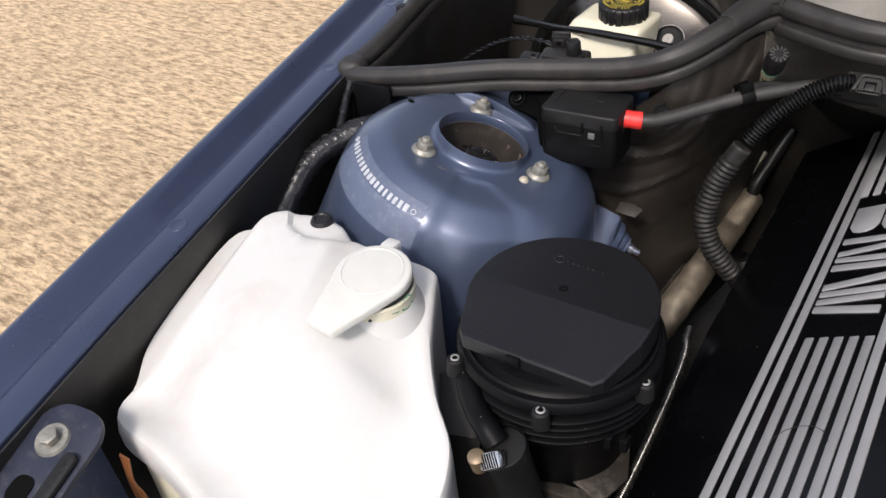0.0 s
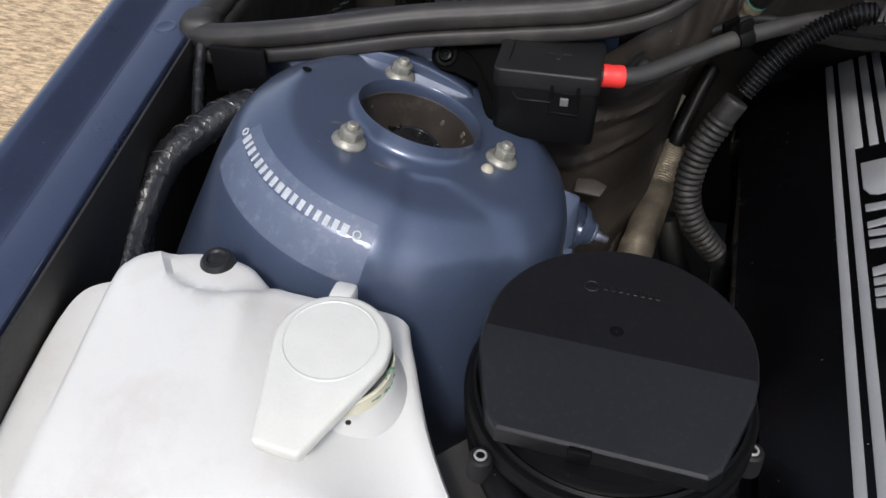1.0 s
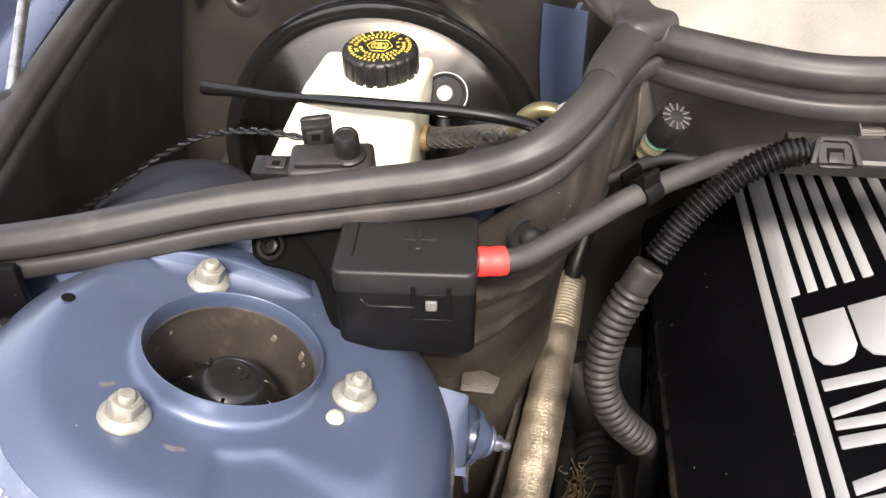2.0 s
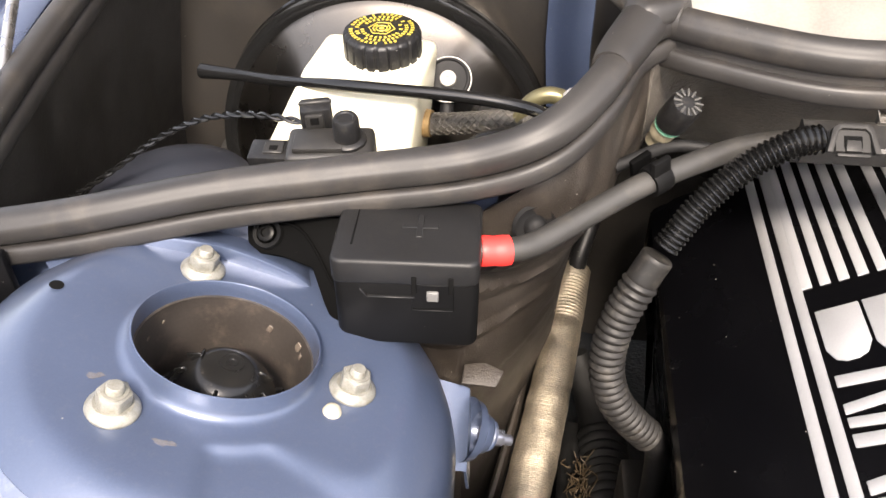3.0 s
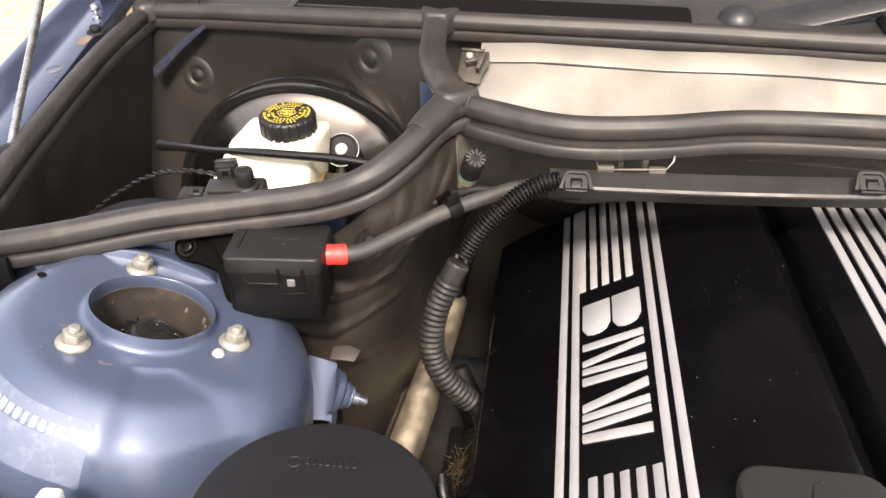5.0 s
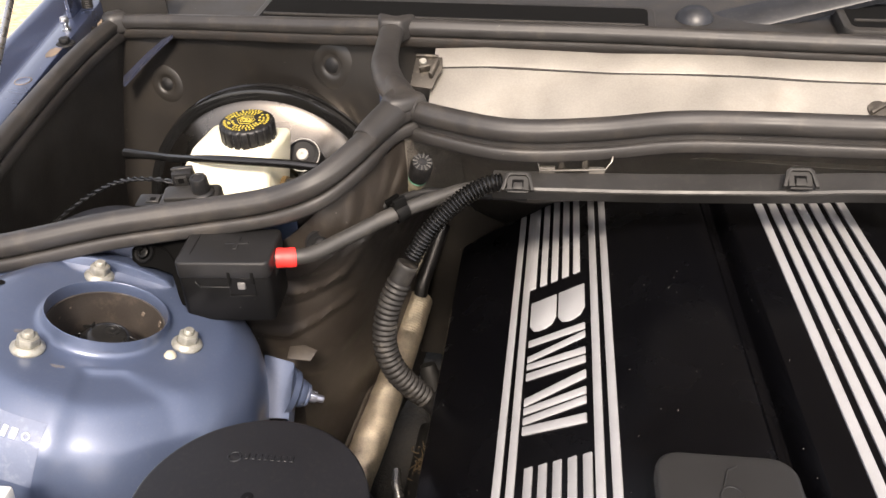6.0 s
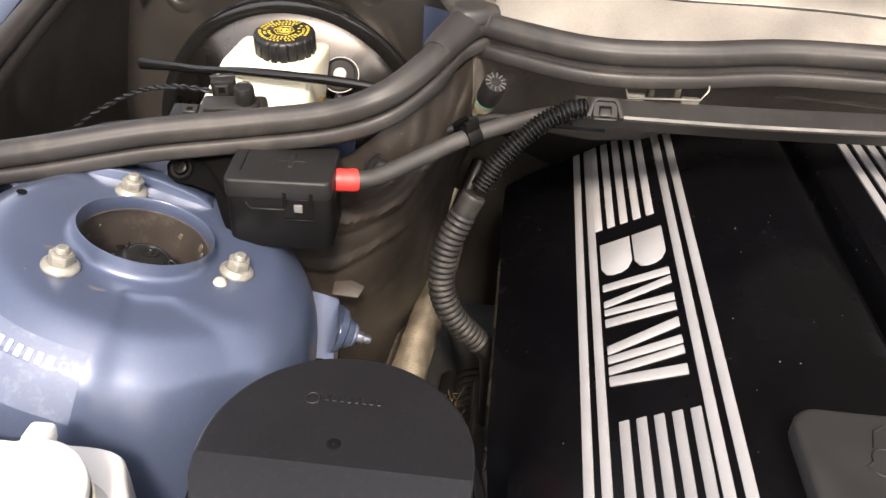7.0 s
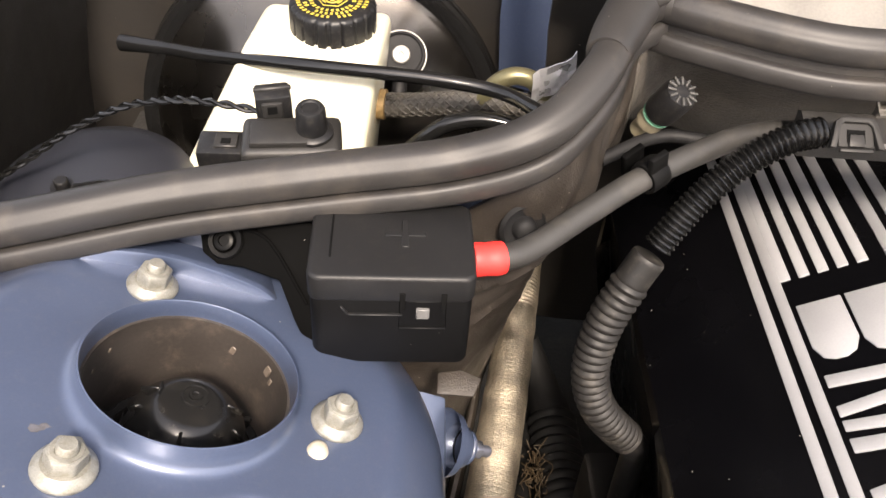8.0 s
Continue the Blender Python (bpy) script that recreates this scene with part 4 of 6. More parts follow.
def build_bottle():
    # stations round the shoulder: plan place, height, width of the ledge below it, plan place of the foot
    stations = [(-0.120, -0.390, 0.743, 0.004, -0.030, -0.345), (-0.045, -0.405, 0.745, 0, 0.0, -0.375), (0.09, -0.425, 0.715, 0, 0.09, -0.43), (0.142, -0.345, 0.718, 0, 0.143, -0.34), (0.136, -0.288, 0.735, 0, 0.139, -0.288),
                (0.101, -0.251, 0.749, 0, 0.108, -0.255), (0.074, -0.215, 0.764, 0, 0.085, -0.22), (0.050, -0.170, 0.777, 0, 0.07, -0.185), (0.036, -0.153, 0.782, 0, 0.04, -0.177),
                (-0.014, -0.157, 0.787, 0, -0.01, -0.178), (-0.042, -0.160, 0.793, 0, -0.04, -0.18), (-0.064, -0.151, 0.801, 0, -0.064, -0.182), (-0.095, -0.151, 0.803, 0, -0.095, -0.184),
                (-0.124, -0.162, 0.802, 0, -0.125, -0.186), (-0.136, -0.172, 0.800, 0.009, -0.137, -0.19), (-0.139, -0.188, 0.797, 0.030, -0.15, -0.20), (-0.133, -0.245, 0.785, 0.035, -0.158, -0.25), (-0.127, -0.31, 0.768, 0.033, -0.14, -0.31), (-0.121, -0.35, 0.756, 0.020, -0.06, -0.33)]

    def loop(pts):
        p = [Vector(q) for q in pts]
        out = []
        for i in range(len(p)):
            a, b, c, d = p[i - 1], p[i], p[(i + 1) % len(p)], p[(i + 2) % len(p)]
            for k in range(6):
                t = k / 6
                out.append(0.5 * (2 * b + (c - a) * t + (2 * a - 5 * b + 4 * c - d) * t * t + (3 * b - a - 3 * c + d) * t ** 3))
        return out
    lo, hi = loop([(s[4], s[5], 0) for s in stations]), loop([(s[0], s[1], s[2]) for s in stations])
    ledge = [max(0.0, v.x) for v in loop([(s[3], 0, 0) for s in stations])]

    def scoop(p):
        """Shallow seat for the fastener at the back."""
        d = math.hypot((p.x + 0.078) / 0.037, (p.y + 0.154) / 0.031)
        return 0.0050 * min(1.0, max(0.0, (1.06 - d) / 0.10))
    # a calm, slightly crowned top fitted to the shoulder's heights
    known = [(p.x, p.y, p.z, 1.0) for p in hi[::3]] + [(-0.02, -0.28, 0.787, 6.0)]
    terms = np.array([[w, w * x, w * y, w * x * x, w * x * y, w * y * y] for x, y, z, w in known])
    c = np.linalg.lstsq(terms, np.array([w * z for x, y, z, w in known]), rcond=None)[0]
    bm = bmesh.new()
    mid = Vector((-0.02, -0.28, 0))
    rows = [[Vector((p.x, p.y, 0.45)) for p in lo]]
    for t in (0.0, 0.35, 0.7):
        rows.append([Vector((a.x + (b.x - a.x) * t - w * t, a.y + (b.y - a.y) * t - 0.15 * w, 0.62 + (b.z - 0.05 - 0.62) * t)) for a, b, w in zip(lo, hi, ledge)])
    # the wing side carries a lower ledge along its seam
    for share, drop in ((1.0, 0.030), (0.975, 0.0235), (0.90, 0.0205), (0.5, 0.0190), (0.06, 0.0180), (0.0, 0.0165)):
        rows.append([Vector((b.x - w * share, b.y - 0.2 * w * share, b.z - drop)) for b, w in zip(hi, ledge)])
    for inset, drop in ((0.0008, 0.005), (0.0025, 0.0018), (0.006, 0.0004), (0.010, 0.0)):
        row = []
        for b in hi:
            d = Vector((mid.x - b.x, mid.y - b.y, 0)).normalized() * inset
            row.append(Vector((b.x + d.x, b.y + d.y, b.z - drop - scoop(b + d))))
        rows.append(row)
    for t in (0.02, 0.05, 0.08, 0.11, 0.14, 0.17, 0.2, 0.25, 0.35, 0.5, 0.75):
        row = []
        for b in hi:
            p = Vector((b.x, b.y, 0)).lerp(mid, 0.08 + 0.92 * t)
            top = float(c[0] + c[1] * p.x + c[2] * p.y + c[3] * p.x * p.x + c[4] * p.x * p.y + c[5] * p.y * p.y)
            k = min(1.0, t / 0.7)
            z = b.z + (top - b.z) * k * k * (3 - 2 * k)
            row.append(Vector((p.x, p.y, z + 0.0015 * min(1.0, t * 6) * noise.noise(p * 16) - scoop(p))))
        rows.append(row)
    grid = [[bm.verts.new(p) for p in r] for r in rows]
    n = len(lo)
    for a, b in zip(grid, grid[1:]):
        for k in range(n):
            bm.faces.new((a[k], a[(k + 1) % n], b[(k + 1) % n], b[k]))
    hub = bm.verts.new((mid.x, mid.y, sum(v.co.z for v in grid[-1]) / n + 0.0003))
    for k in range(n):
        bm.faces.new((grid[-1][k], grid[-1][(k + 1) % n], hub))
    body = part("bottle_body", bm, POLY, bottle, "milky translucent bottle body", 38)
    # black fastener in the seat at the back
    m = axes((-0.081, -0.1585, 0.7955), (1, 0, 0), (0.02, -0.12, 1))
    part("fastener", revolve([(0, 0.0055), (0.005, 0.0058), (0.0062, 0.007), (0.0085, 0.0068), (0.0105, 0.004), (0.0115, 0.0)], m, 24), PLASTIC, bottle, "black push-in fastener")
    # raised symbol moulded into the top
    for pts in (((-0.0346, -0.3157, 0.7764), (-0.0243, -0.3141, 0.7771), (-0.0141, -0.3126, 0.7776)),
                ((-0.037, -0.3262, 0.7714), (-0.0219, -0.3271, 0.7705), (-0.0169, -0.3369, 0.7650), (-0.0238, -0.3481, 0.7588), (-0.0382, -0.3506, 0.7578))):
        part("moulded_mark", tube(spline([Vector(p) - Vector((0, -0.0006, 0.0012)) for p in pts], 6), lambda i, t: 0.0020 * min(1.0, 0.35 + 5 * min(t, 1 - t)), 10), POLY, body, "raised moulded symbol")
    part("moulded_mark", revolve([(0, 0.0006), (0.004, 0.0004), (0.008, -0.0002), (0.0115, -0.0014)], axes((0.0129, -0.3146, 0.7720), (1, 0, 0), (0.2, -0.42, 0.88)), 24), POLY, body, "raised moulded symbol")
    # filler neck
    m = axes((0.019, -0.208, 0.775), (1, 0, 0), (0.04, -0.10, 1))
    part("filler_neck", revolve([(0.0322, 0.008), (0.0316, 0.012), (0.031, 0.026)], m, 40), POLY_YELLOW, bottle, "filler neck with green residue")
    part("neck_fillet", revolve([(0.0395, -0.0070), (0.0372, -0.0020), (0.0350, 0.0030), (0.0332, 0.0085), (0.0320, 0.0120), (0.0310, 0.0132)], m, 48), POLY, bottle)
    bm = revolve([(0.0308, 0.0205), (0.0318, 0.0215), (0.0318, 0.0235), (0.0308, 0.0245)], m, 40)
    part("neck_bead", bm, POLY_YELLOW, bottle)
    for pts in (((0.0505, -0.2045, 0.7895), (0.0506, -0.2115, 0.7870), (0.0500, -0.2165, 0.7885), (0.0459, -0.2268, 0.7900)), ((0.0510, -0.2060, 0.7960), (0.0508, -0.2100, 0.7990), (0.0500, -0.2160, 0.7975))):
        part("residue", tube(spline(pts, 6), lambda i, t: 0.0007 + 0.0004 * math.sin(i * 1.7), 6), GREEN, bottle, "dried green residue")
    # flip lid: round top with a tapered pull tab towards the front
    out = [(0.0325 * math.cos(radians(a)), 0.0325 * math.sin(radians(a))) for a in range(-24, 196, 9)]
    out += [(-0.0205, -0.0635), (-0.0195, -0.0660), (0.0050, -0.0685), (0.0067, -0.0665)]
    out = out[::-1]
    m = axes((0.018, -0.210, 0.803), (1, 0.05, 0), (0.04, -0.10, 1))
    lid = part("filler_lid", prism(out, 0.0, 0.0095, m, 0.0028, 3), POLY_LID, bottle, "white flip-up filler lid")
    part("lid_recess", revolve([(0.0272, 0.0092), (0.0266, 0.0098), (0.0257, 0.0099), (0.0248, 0.0092)], m @ pose(-0.001, 0.001, 0), 48), POLY_LID, lid)
    part("lid_hinge", box((0.014, 0.016, 0.012), m @ pose(-0.006, 0.036, 0.002, -14), 0.003), POLY, lid)
    part("vent_hole", revolve([(0, 0.0006), (0.0012, 0.0006), (0.0016, 0.0)], axes((0.042, -0.249, 0.799), (1, 0, 0), (0.1, -0.1, 1)), 10), DARK, bottle)
    # clear side chamber at the front outer corner
    m = axes((-0.078, -0.370, 0.65), (1, -0.15, 0), (0, 0, 1))
    part("side_chamber", box((0.062, 0.05, 0.13), m, 0.012, 3), POLY_YELLOW, bottle, "greenish translucent lower chamber")


build_bottle()

# ---- secondary air pump ----
pump = thing("air_pump", "round matt black secondary air pump with a flat lid", "air pump", at=(0.167, -0.172, 0.62))
PUMP = Vector((0.166, -0.165, 0.0))


def build_pump():
    R = 0.0735
    # lid: round at the back, cut straight at the front, its front strip falling away
    bm = bmesh.new()
    crease = -0.008
    z0 = 0.811
    def zf(y):
        return z0 if y > crease else z0 - (crease - y) * 0.24
    # top sheet split at the crease
    def face(loop, lift):
        return [bm.verts.new((PUMP.x + x, PUMP.y + y, zf(y) + lift)) for x, y in loop]
    b2 = [(-R, crease)] + [(-R * 0.985, crease - 0.012), (-0.0585, -0.058), (-0.052, -0.0645), (0.054, -0.0645), (0.0605, -0.058), (R * 0.985, crease - 0.012)] + [(R, crease)]
    topc = [(R * math.cos(radians(a)), R * math.sin(radians(a))) for a in range(5, 180, 5)]
    whole = [(R, crease)] + topc + b2[:-1]
    hi = face(whole, 0)
    lo = [bm.verts.new((v.co.x, v.co.y, 0.7864)) for v in hi]
    n = len(hi)
    for i in range(n):
        bm.faces.new((hi[i], hi[(i + 1) % n], lo[(i + 1) % n], lo[i]))
    iR, iL = 0, 1 + len(topc)
    bm.faces.new(hi[iR:iL + 1])
    bm.faces.new(hi[iL:] + [hi[iR]])
    bm.faces.new(lo[::-1])
    bmesh.ops.recalc_face_normals(bm, faces=bm.faces)
    rim = [e for e in bm.edges if e.calc_face_angle(0) > radians(50) and min(v.co.z for v in e.verts) > 0.79 and any(abs(f.normal.z) > 0.8 for f in e.link_faces)]
    bmesh.ops.bevel(bm, geom=rim, offset=0.002, segments=3, affect="EDGES", profile=0.5, clamp_overlap=True)
    lid = part("pump_lid", bm, PUMP_BLACK, pump, "flat satin black lid cut straight at the front", 8)
    m = Matrix.Translation((PUMP.x - 0.002, PUMP.y + 0.006, z0))
    part("lid_dimple", revolve([(0, -0.0002), (0.0028, 0.0006), (0.004, 0.0002)], m, 16), HOUSING, lid)
    # unreadable maker's mark, as plain raised shapes
    part("lid_badge", ring_pipe(Matrix.Translation((0.1455, -0.1275, z0 + 0.0002)), 0.0040, 0.0008, 16), PUMP_BLACK, lid)
    for k in range(8):
        m = Matrix.Translation((0.1535 + 0.0042 * k, -0.1265, z0 + 0.0003)) @ pose(0, 0, 0, 0, 0, 2)
        part("lid_bar", box((0.0026, 0.0048, 0.0008), m, 0.0002, 1), PUMP_BLACK, lid)
    # housing below: neck, flange and ribbed drum
    m = Matrix.Translation((PUMP.x, PUMP.y - 0.004, 0))
    part("pump_neck", revolve([(0.060, 0.7866), (0.069, 0.7862), (0.0702, 0.782), (0.0725, 0.779), (0.076, 0.777)], m, 64), HOUSING, pump)
    part("flange_bead", revolve([(0.0735, 0.7775), (0.0738, 0.7815), (0.0752, 0.783), (0.0768, 0.7815), (0.0772, 0.778)], m, 64), HOUSING, pump)
    part("pump_flange", revolve([(0.069, 0.779), (0.0795, 0.7785), (0.0815, 0.776), (0.082, 0.770), (0.080, 0.7675), (0.070, 0.767)], m, 64), HOUSING, pump)
    for k, z in enumerate((0.758, 0.750, 0.742, 0.734)):
        r = 0.0815 - 0.0006 * k
        part("housing_rib", revolve([(r - 0.012, z + 0.002), (r - 0.0015, z + 0.002), (r, z + 0.001), (r, z - 0.001), (r - 0.0015, z - 0.002), (r - 0.012, z - 0.002)], m, 64), HOUSING, pump)
    part("pump_drum", revolve([(0.0715, 0.768), (0.0715, 0.728), (0.066, 0.715), (0.058, 0.70), (0.055, 0.60), (0.045, 0.585), (0, 0.58)], m, 64), HOUSING, pump)
    for x, y in ((0.108, -0.233), (0.190, -0.249), (0.2445, -0.189), (0.215, -0.1), (0.10, -0.12)):
        m = Matrix.Translation((x, y, 0.774))
        part("screw_boss", revolve([(0.0074, -0.014), (0.0070, -0.005), (0.0064, 0.0), (0.0050, 0.0012), (0, 0.0012)], m, 20), HOSE_MATT, pump)
        s = part("pump_screw", revolve([(0.0036, 0.0008), (0.0036, 0.0018), (0.0032, 0.0023), (0.0025, 0.0023), (0.0023, 0.0012), (0, 0.0010)], m, 20), SCREW, pump, "small bright screw")
        part("screw_socket", revolve([(0.0023, 0.0014), (0, 0.0015)], m, 12), HOLE_SHADE, s)
    m = Matrix.Translation((0.158, PUMP.y - 0.066, 0.793))
    part("lid_latch", box((0.012, 0.004, 0.009), m, 0.001), HOUSING, pump)
    for x, dz in ((0.232, -0.036), (0.244, -0.033)):
        part("housing_clip", box((0.006, 0.008, 0.012), Matrix.Translation((x, -0.222, 0.774 + dz)), 0.0015), HOUSING, pump)
    # bracket below
    out = [(0.170, -0.228), (0.167, -0.214), (0.186, -0.197), (0.203, -0.168), (0.222, -0.146), (0.238, -0.19), (0.228, -0.222), (0.20, -0.214)]
    part("pump_bracket", prism(out, 0.657, 0.6605, Matrix(), 0.001), STEEL_DULL, pump, "dull grey metal bracket")
    part("bracket_fold", prism([(0.160, -0.236), (0.228, -0.226), (0.226, -0.214), (0.168, -0.221)], 0.60, 0.659, Matrix(), 0.002), STEEL_DULL, pump)
    rows = [[(0.070, -0.205, 0.715), (0.088, -0.188, 0.72), (0.10, -0.175, 0.72)], [(0.098, -0.25, 0.70), (0.125, -0.242, 0.70), (0.14, -0.22, 0.70)], [(0.10, -0.25, 0.55), (0.125, -0.242, 0.55), (0.14, -0.22, 0.55)]]
    part("pump_mount", sheet(rows, 0.003), PLASTIC_GREY, pump, "grey-black mounting plate")


HOUSING = mat("pump_housing_black", (0.0034, 0.0034, 0.0040), 0.45, 0, 0.2, 30, 1600, 0.25, 0.0003, 0.06, specks=0.15, speck_scale=160, spec=0.12)
PUMP_BLACK = mat("satin_black_lid", (0.0066, 0.0068, 0.0084), 0.34, 0, 0.12, 15, 2200, 0.2, 0.0002, 0.04, dust=0.03, dust_scale=300, spec=0.4)
BRASS = mat("dull_brass", (0.22, 0.165, 0.105), 0.45, 0.5, 0.25, 90, 900, 0.2, 0.0003, dust=0.4)
build_pump()

hose = thing("rubber_hose", "black rubber hose with a worm-drive clamp below the pump", "hose", at=(0.18, -0.29, 0.6))
path = spline([(0.168, -0.268, 0.742), (0.169, -0.266, 0.735), (0.171, -0.259, 0.705), (0.174, -0.252, 0.665), (0.174, -0.245, 0.59), (0.17, -0.24, 0.50)], 8)
part("hose_wall", tube(path, lambda i, t: 0.0172 - (0.0050, 0.0022, 0.0008)[i] if i < 3 else 0.0172, 24), HOSE_MATT, hose)
arm = spline([(0.112, -0.226, 0.758), (0.126, -0.243, 0.757), (0.140, -0.255, 0.752), (0.153, -0.2635, 0.750), (0.163, -0.2675, 0.743)], 8)
part("spigot", tube(arm, lambda i, t: 0.0095 + 0.003 * max(0.0, t - 0.7), 20), HOUSING, hose, "black plastic spigot of the pump")
m = axes(path[5], (1, -0.2, 0), path[7] - path[3])
clamp = part("clamp_band", revolve([(0.0173, -0.0055), (0.0183, -0.005), (0.0183, 0.005), (0.0173, 0.0055)], m, 40), HOSE_MATT, hose, "clamp band")
mb = axes((0.168, -0.2825, 0.7425), (0.85, 0.30, 0.42), (-0.35, -0.75, 0.6))
grip = part("clamp_housing", box((0.020, 0.013, 0.008), mb, 0.002, 2), BRIGHT, hose, "bright slotted clamp housing")
for k in range(7):
    part("clamp_slot", box((0.0010, 0.0110, 0.0012), mb @ pose(-0.0072 + 0.0024 * k, 0, 0.0039, 0, 0, 12), 0.0002, 1), HOLE_SHADE, grip)
part("clamp_screw", revolve([(0, 0.0085), (0.0050, 0.0083), (0.0066, 0.007), (0.0068, 0.003), (0.0062, -0.010), (0, -0.0105)], axes((0.155, -0.2825, 0.735), (1, 0, 0), (0.0, -0.25, 1)), 18), BRASS, hose, "dull brass clamp screw")

# ---- jump-start terminal box ----
term = thing("terminal_box", "black plastic jump-start terminal box beside the strut tower", "terminal box", at=(0.08, 0.066, 0.79))


def build_terminal():
    W = axes((0.0800, 0.0655, 0.0), (1, 0.07, 0), (0, 0, 1))
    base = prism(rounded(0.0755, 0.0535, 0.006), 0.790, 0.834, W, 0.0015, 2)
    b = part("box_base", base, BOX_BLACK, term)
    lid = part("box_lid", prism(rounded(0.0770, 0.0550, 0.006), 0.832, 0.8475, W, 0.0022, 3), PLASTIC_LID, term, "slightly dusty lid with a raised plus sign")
    part("lid_groove", box((0.0011, 0.036, 0.0012), W @ pose(-0.0285, 0.004, 0.8472), 0.0003, 1), BOX_BLACK, lid)
    part("lid_groove", box((0.009, 0.0011, 0.0012), W @ pose(-0.0240, 0.0215, 0.8472), 0.0003, 1), BOX_BLACK, lid)
    arm, half = 0.0095, 0.0017
    bm = prism([(arm, -half), (arm, half), (half, half), (half, arm), (-half, arm), (-half, half), (-arm, half), (-arm, -half), (-half, -half), (-half, -arm), (half, -arm), (half, -half)], -0.0004, 0.0007, W @ pose(0.006, 0.003, 0.8476), 0.0003, 1)
    part("plus_mark", bm, PLASTIC_LID, lid, "raised plus sign")
    # latch window in the front, with the pale tongue in it
    f = -0.0272
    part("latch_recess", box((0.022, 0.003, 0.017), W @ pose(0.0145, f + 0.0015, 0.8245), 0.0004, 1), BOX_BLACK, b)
    part("latch_tongue", box((0.0062, 0.003, 0.0062), W @ pose(0.0145, f - 0.0002, 0.826), 0.0005, 1), LATCH_GREY, b, "pale grey latch tongue")
    for x in (0.005, 0.024):
        part("latch_slot", box((0.0026, 0.0028, 0.011), W @ pose(x, f + 0.0004, 0.8330), 0.0004, 1), HOLE_SHADE, b)
    part("latch_sill", box((0.022, 0.003, 0.0016), W @ pose(0.0145, f + 0.0002, 0.8160), 0.0004, 1), BOX_BLACK, b)
    part("side_tab", box((0.007, 0.020, 0.012), W @ pose(0.035, 0.002, 0.828), 0.0015), PLASTIC, b)
    part("front_rib", box((0.025, 0.002, 0.0008), W @ pose(-0.0075, f, 0.8245), 0.0003, 1), PLASTIC_LID, b)
    part("front_rib", box((0.006, 0.002, 0.0008), W @ pose(-0.0215, f, 0.8270, 0, 55), 0.0003, 1), PLASTIC_LID, b)
    # bracket with its round ear
    out = [(-0.0135, 0.004), (-0.0083, 0.0105), (0.008, 0.012), (0.0331, 0.0115), (0.050, 0.006), (0.050, -0.0189), (0.050, -0.0595), (0.0440, -0.0590), (0.0343, -0.0396), (0.0266, -0.0198), (0.0082, -0.013), (-0.0048, -0.0110), (-0.0124, -0.005)]
    m = axes((-0.0035, 0.0795, 0.8262), (1, 0.07, 0.04), (-0.1, -0.7, 0.7))
    k = part("bracket", prism(out[::-1], -0.008, 0.0, m, 0.001), BRACKET_BLACK, term, "black bracket ear screwed to the body")
    me = axes(m @ Vector((0, 0, 0.001)), (1, 0, 0), (-0.1, -0.7, 0.7))
    part("ear_collar", revolve([(0.0092, -0.004), (0.0092, 0.001), (0.0084, 0.002), (0.0062, 0.0018), (0.0058, 0.0)], me, 28), BRACKET_EDGE, k)
    part("ear_screw", revolve([(0.0052, 0.001), (0.0050, 0.0036), (0.0036, 0.0042), (0.0028, 0.0042), (0.0026, 0.002), (0, 0.002)], me, 18), BRACKET_EDGE, k)
    rib = [m @ Vector((0.006, 0.0075, 0.001)), m @ Vector((0.0225, -0.001, 0.0015)), m @ Vector((0.041, -0.032, 0.001))]
    part("bracket_rib", tube(spline(rib, 4), 0.0009, 8), BRACKET_BLACK, k)


BRACKET_EDGE = mat("bracket_edge", (0.004, 0.004, 0.004), 0.45, 0, 0.2, 40, 1200, 0.1, 0.0002, spec=0.1)
# base and latch recess: darker than the lid's plastic below
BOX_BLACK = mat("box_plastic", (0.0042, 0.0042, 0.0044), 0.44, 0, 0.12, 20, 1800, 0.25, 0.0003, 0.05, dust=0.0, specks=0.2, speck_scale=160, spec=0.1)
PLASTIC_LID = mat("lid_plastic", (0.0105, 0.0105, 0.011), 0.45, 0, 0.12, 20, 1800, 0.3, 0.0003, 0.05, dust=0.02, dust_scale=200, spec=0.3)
BRACKET_BLACK = mat("bracket_black", (0.0025, 0.0025, 0.0025), 0.6, 0, 0.2, 40, 1200, 0.1, 0.0002, specks=0.25, speck_scale=230, spec=0.02)
LATCH_GREY = mat("latch_grey", (0.115, 0.113, 0.11), 0.5, 0, 0.1, 90, 900, 0.05, 0.0002)
build_terminal()

# ---- battery cable with red sleeve ----
cable = thing("battery_cable", "thick dusty grey-black battery cable with a red end sleeve", "cable", at=(0.2, 0.1, 0.84))
CAB = [(0.112, 0.066, 0.836), (0.135, 0.073, 0.834), (0.150, 0.083, 0.834), (0.175, 0.104, 0.839), (0.205, 0.127, 0.846), (0.240, 0.150, 0.851), (0.272, 0.168, 0.853), (0.31, 0.176, 0.853), (0.40, 0.178, 0.853)]
part("cable_jacket", tube(spline(CAB, 8), 0.0068, 16), CABLE, cable)
sl = spline(CAB, 8)
part("red_sleeve", tube(even([p for p in sl if 0.1165 < p.x < 0.1365], 0.002), lambda i, t: 0.0084 + 0.0002 * math.sin(i * 1.3), 18), RED, cable, "bright red rubber sleeve")
m = axes((0.212, 0.132, 0.8475), (0, 0, 1), (0.75, 0.6, 0.2))
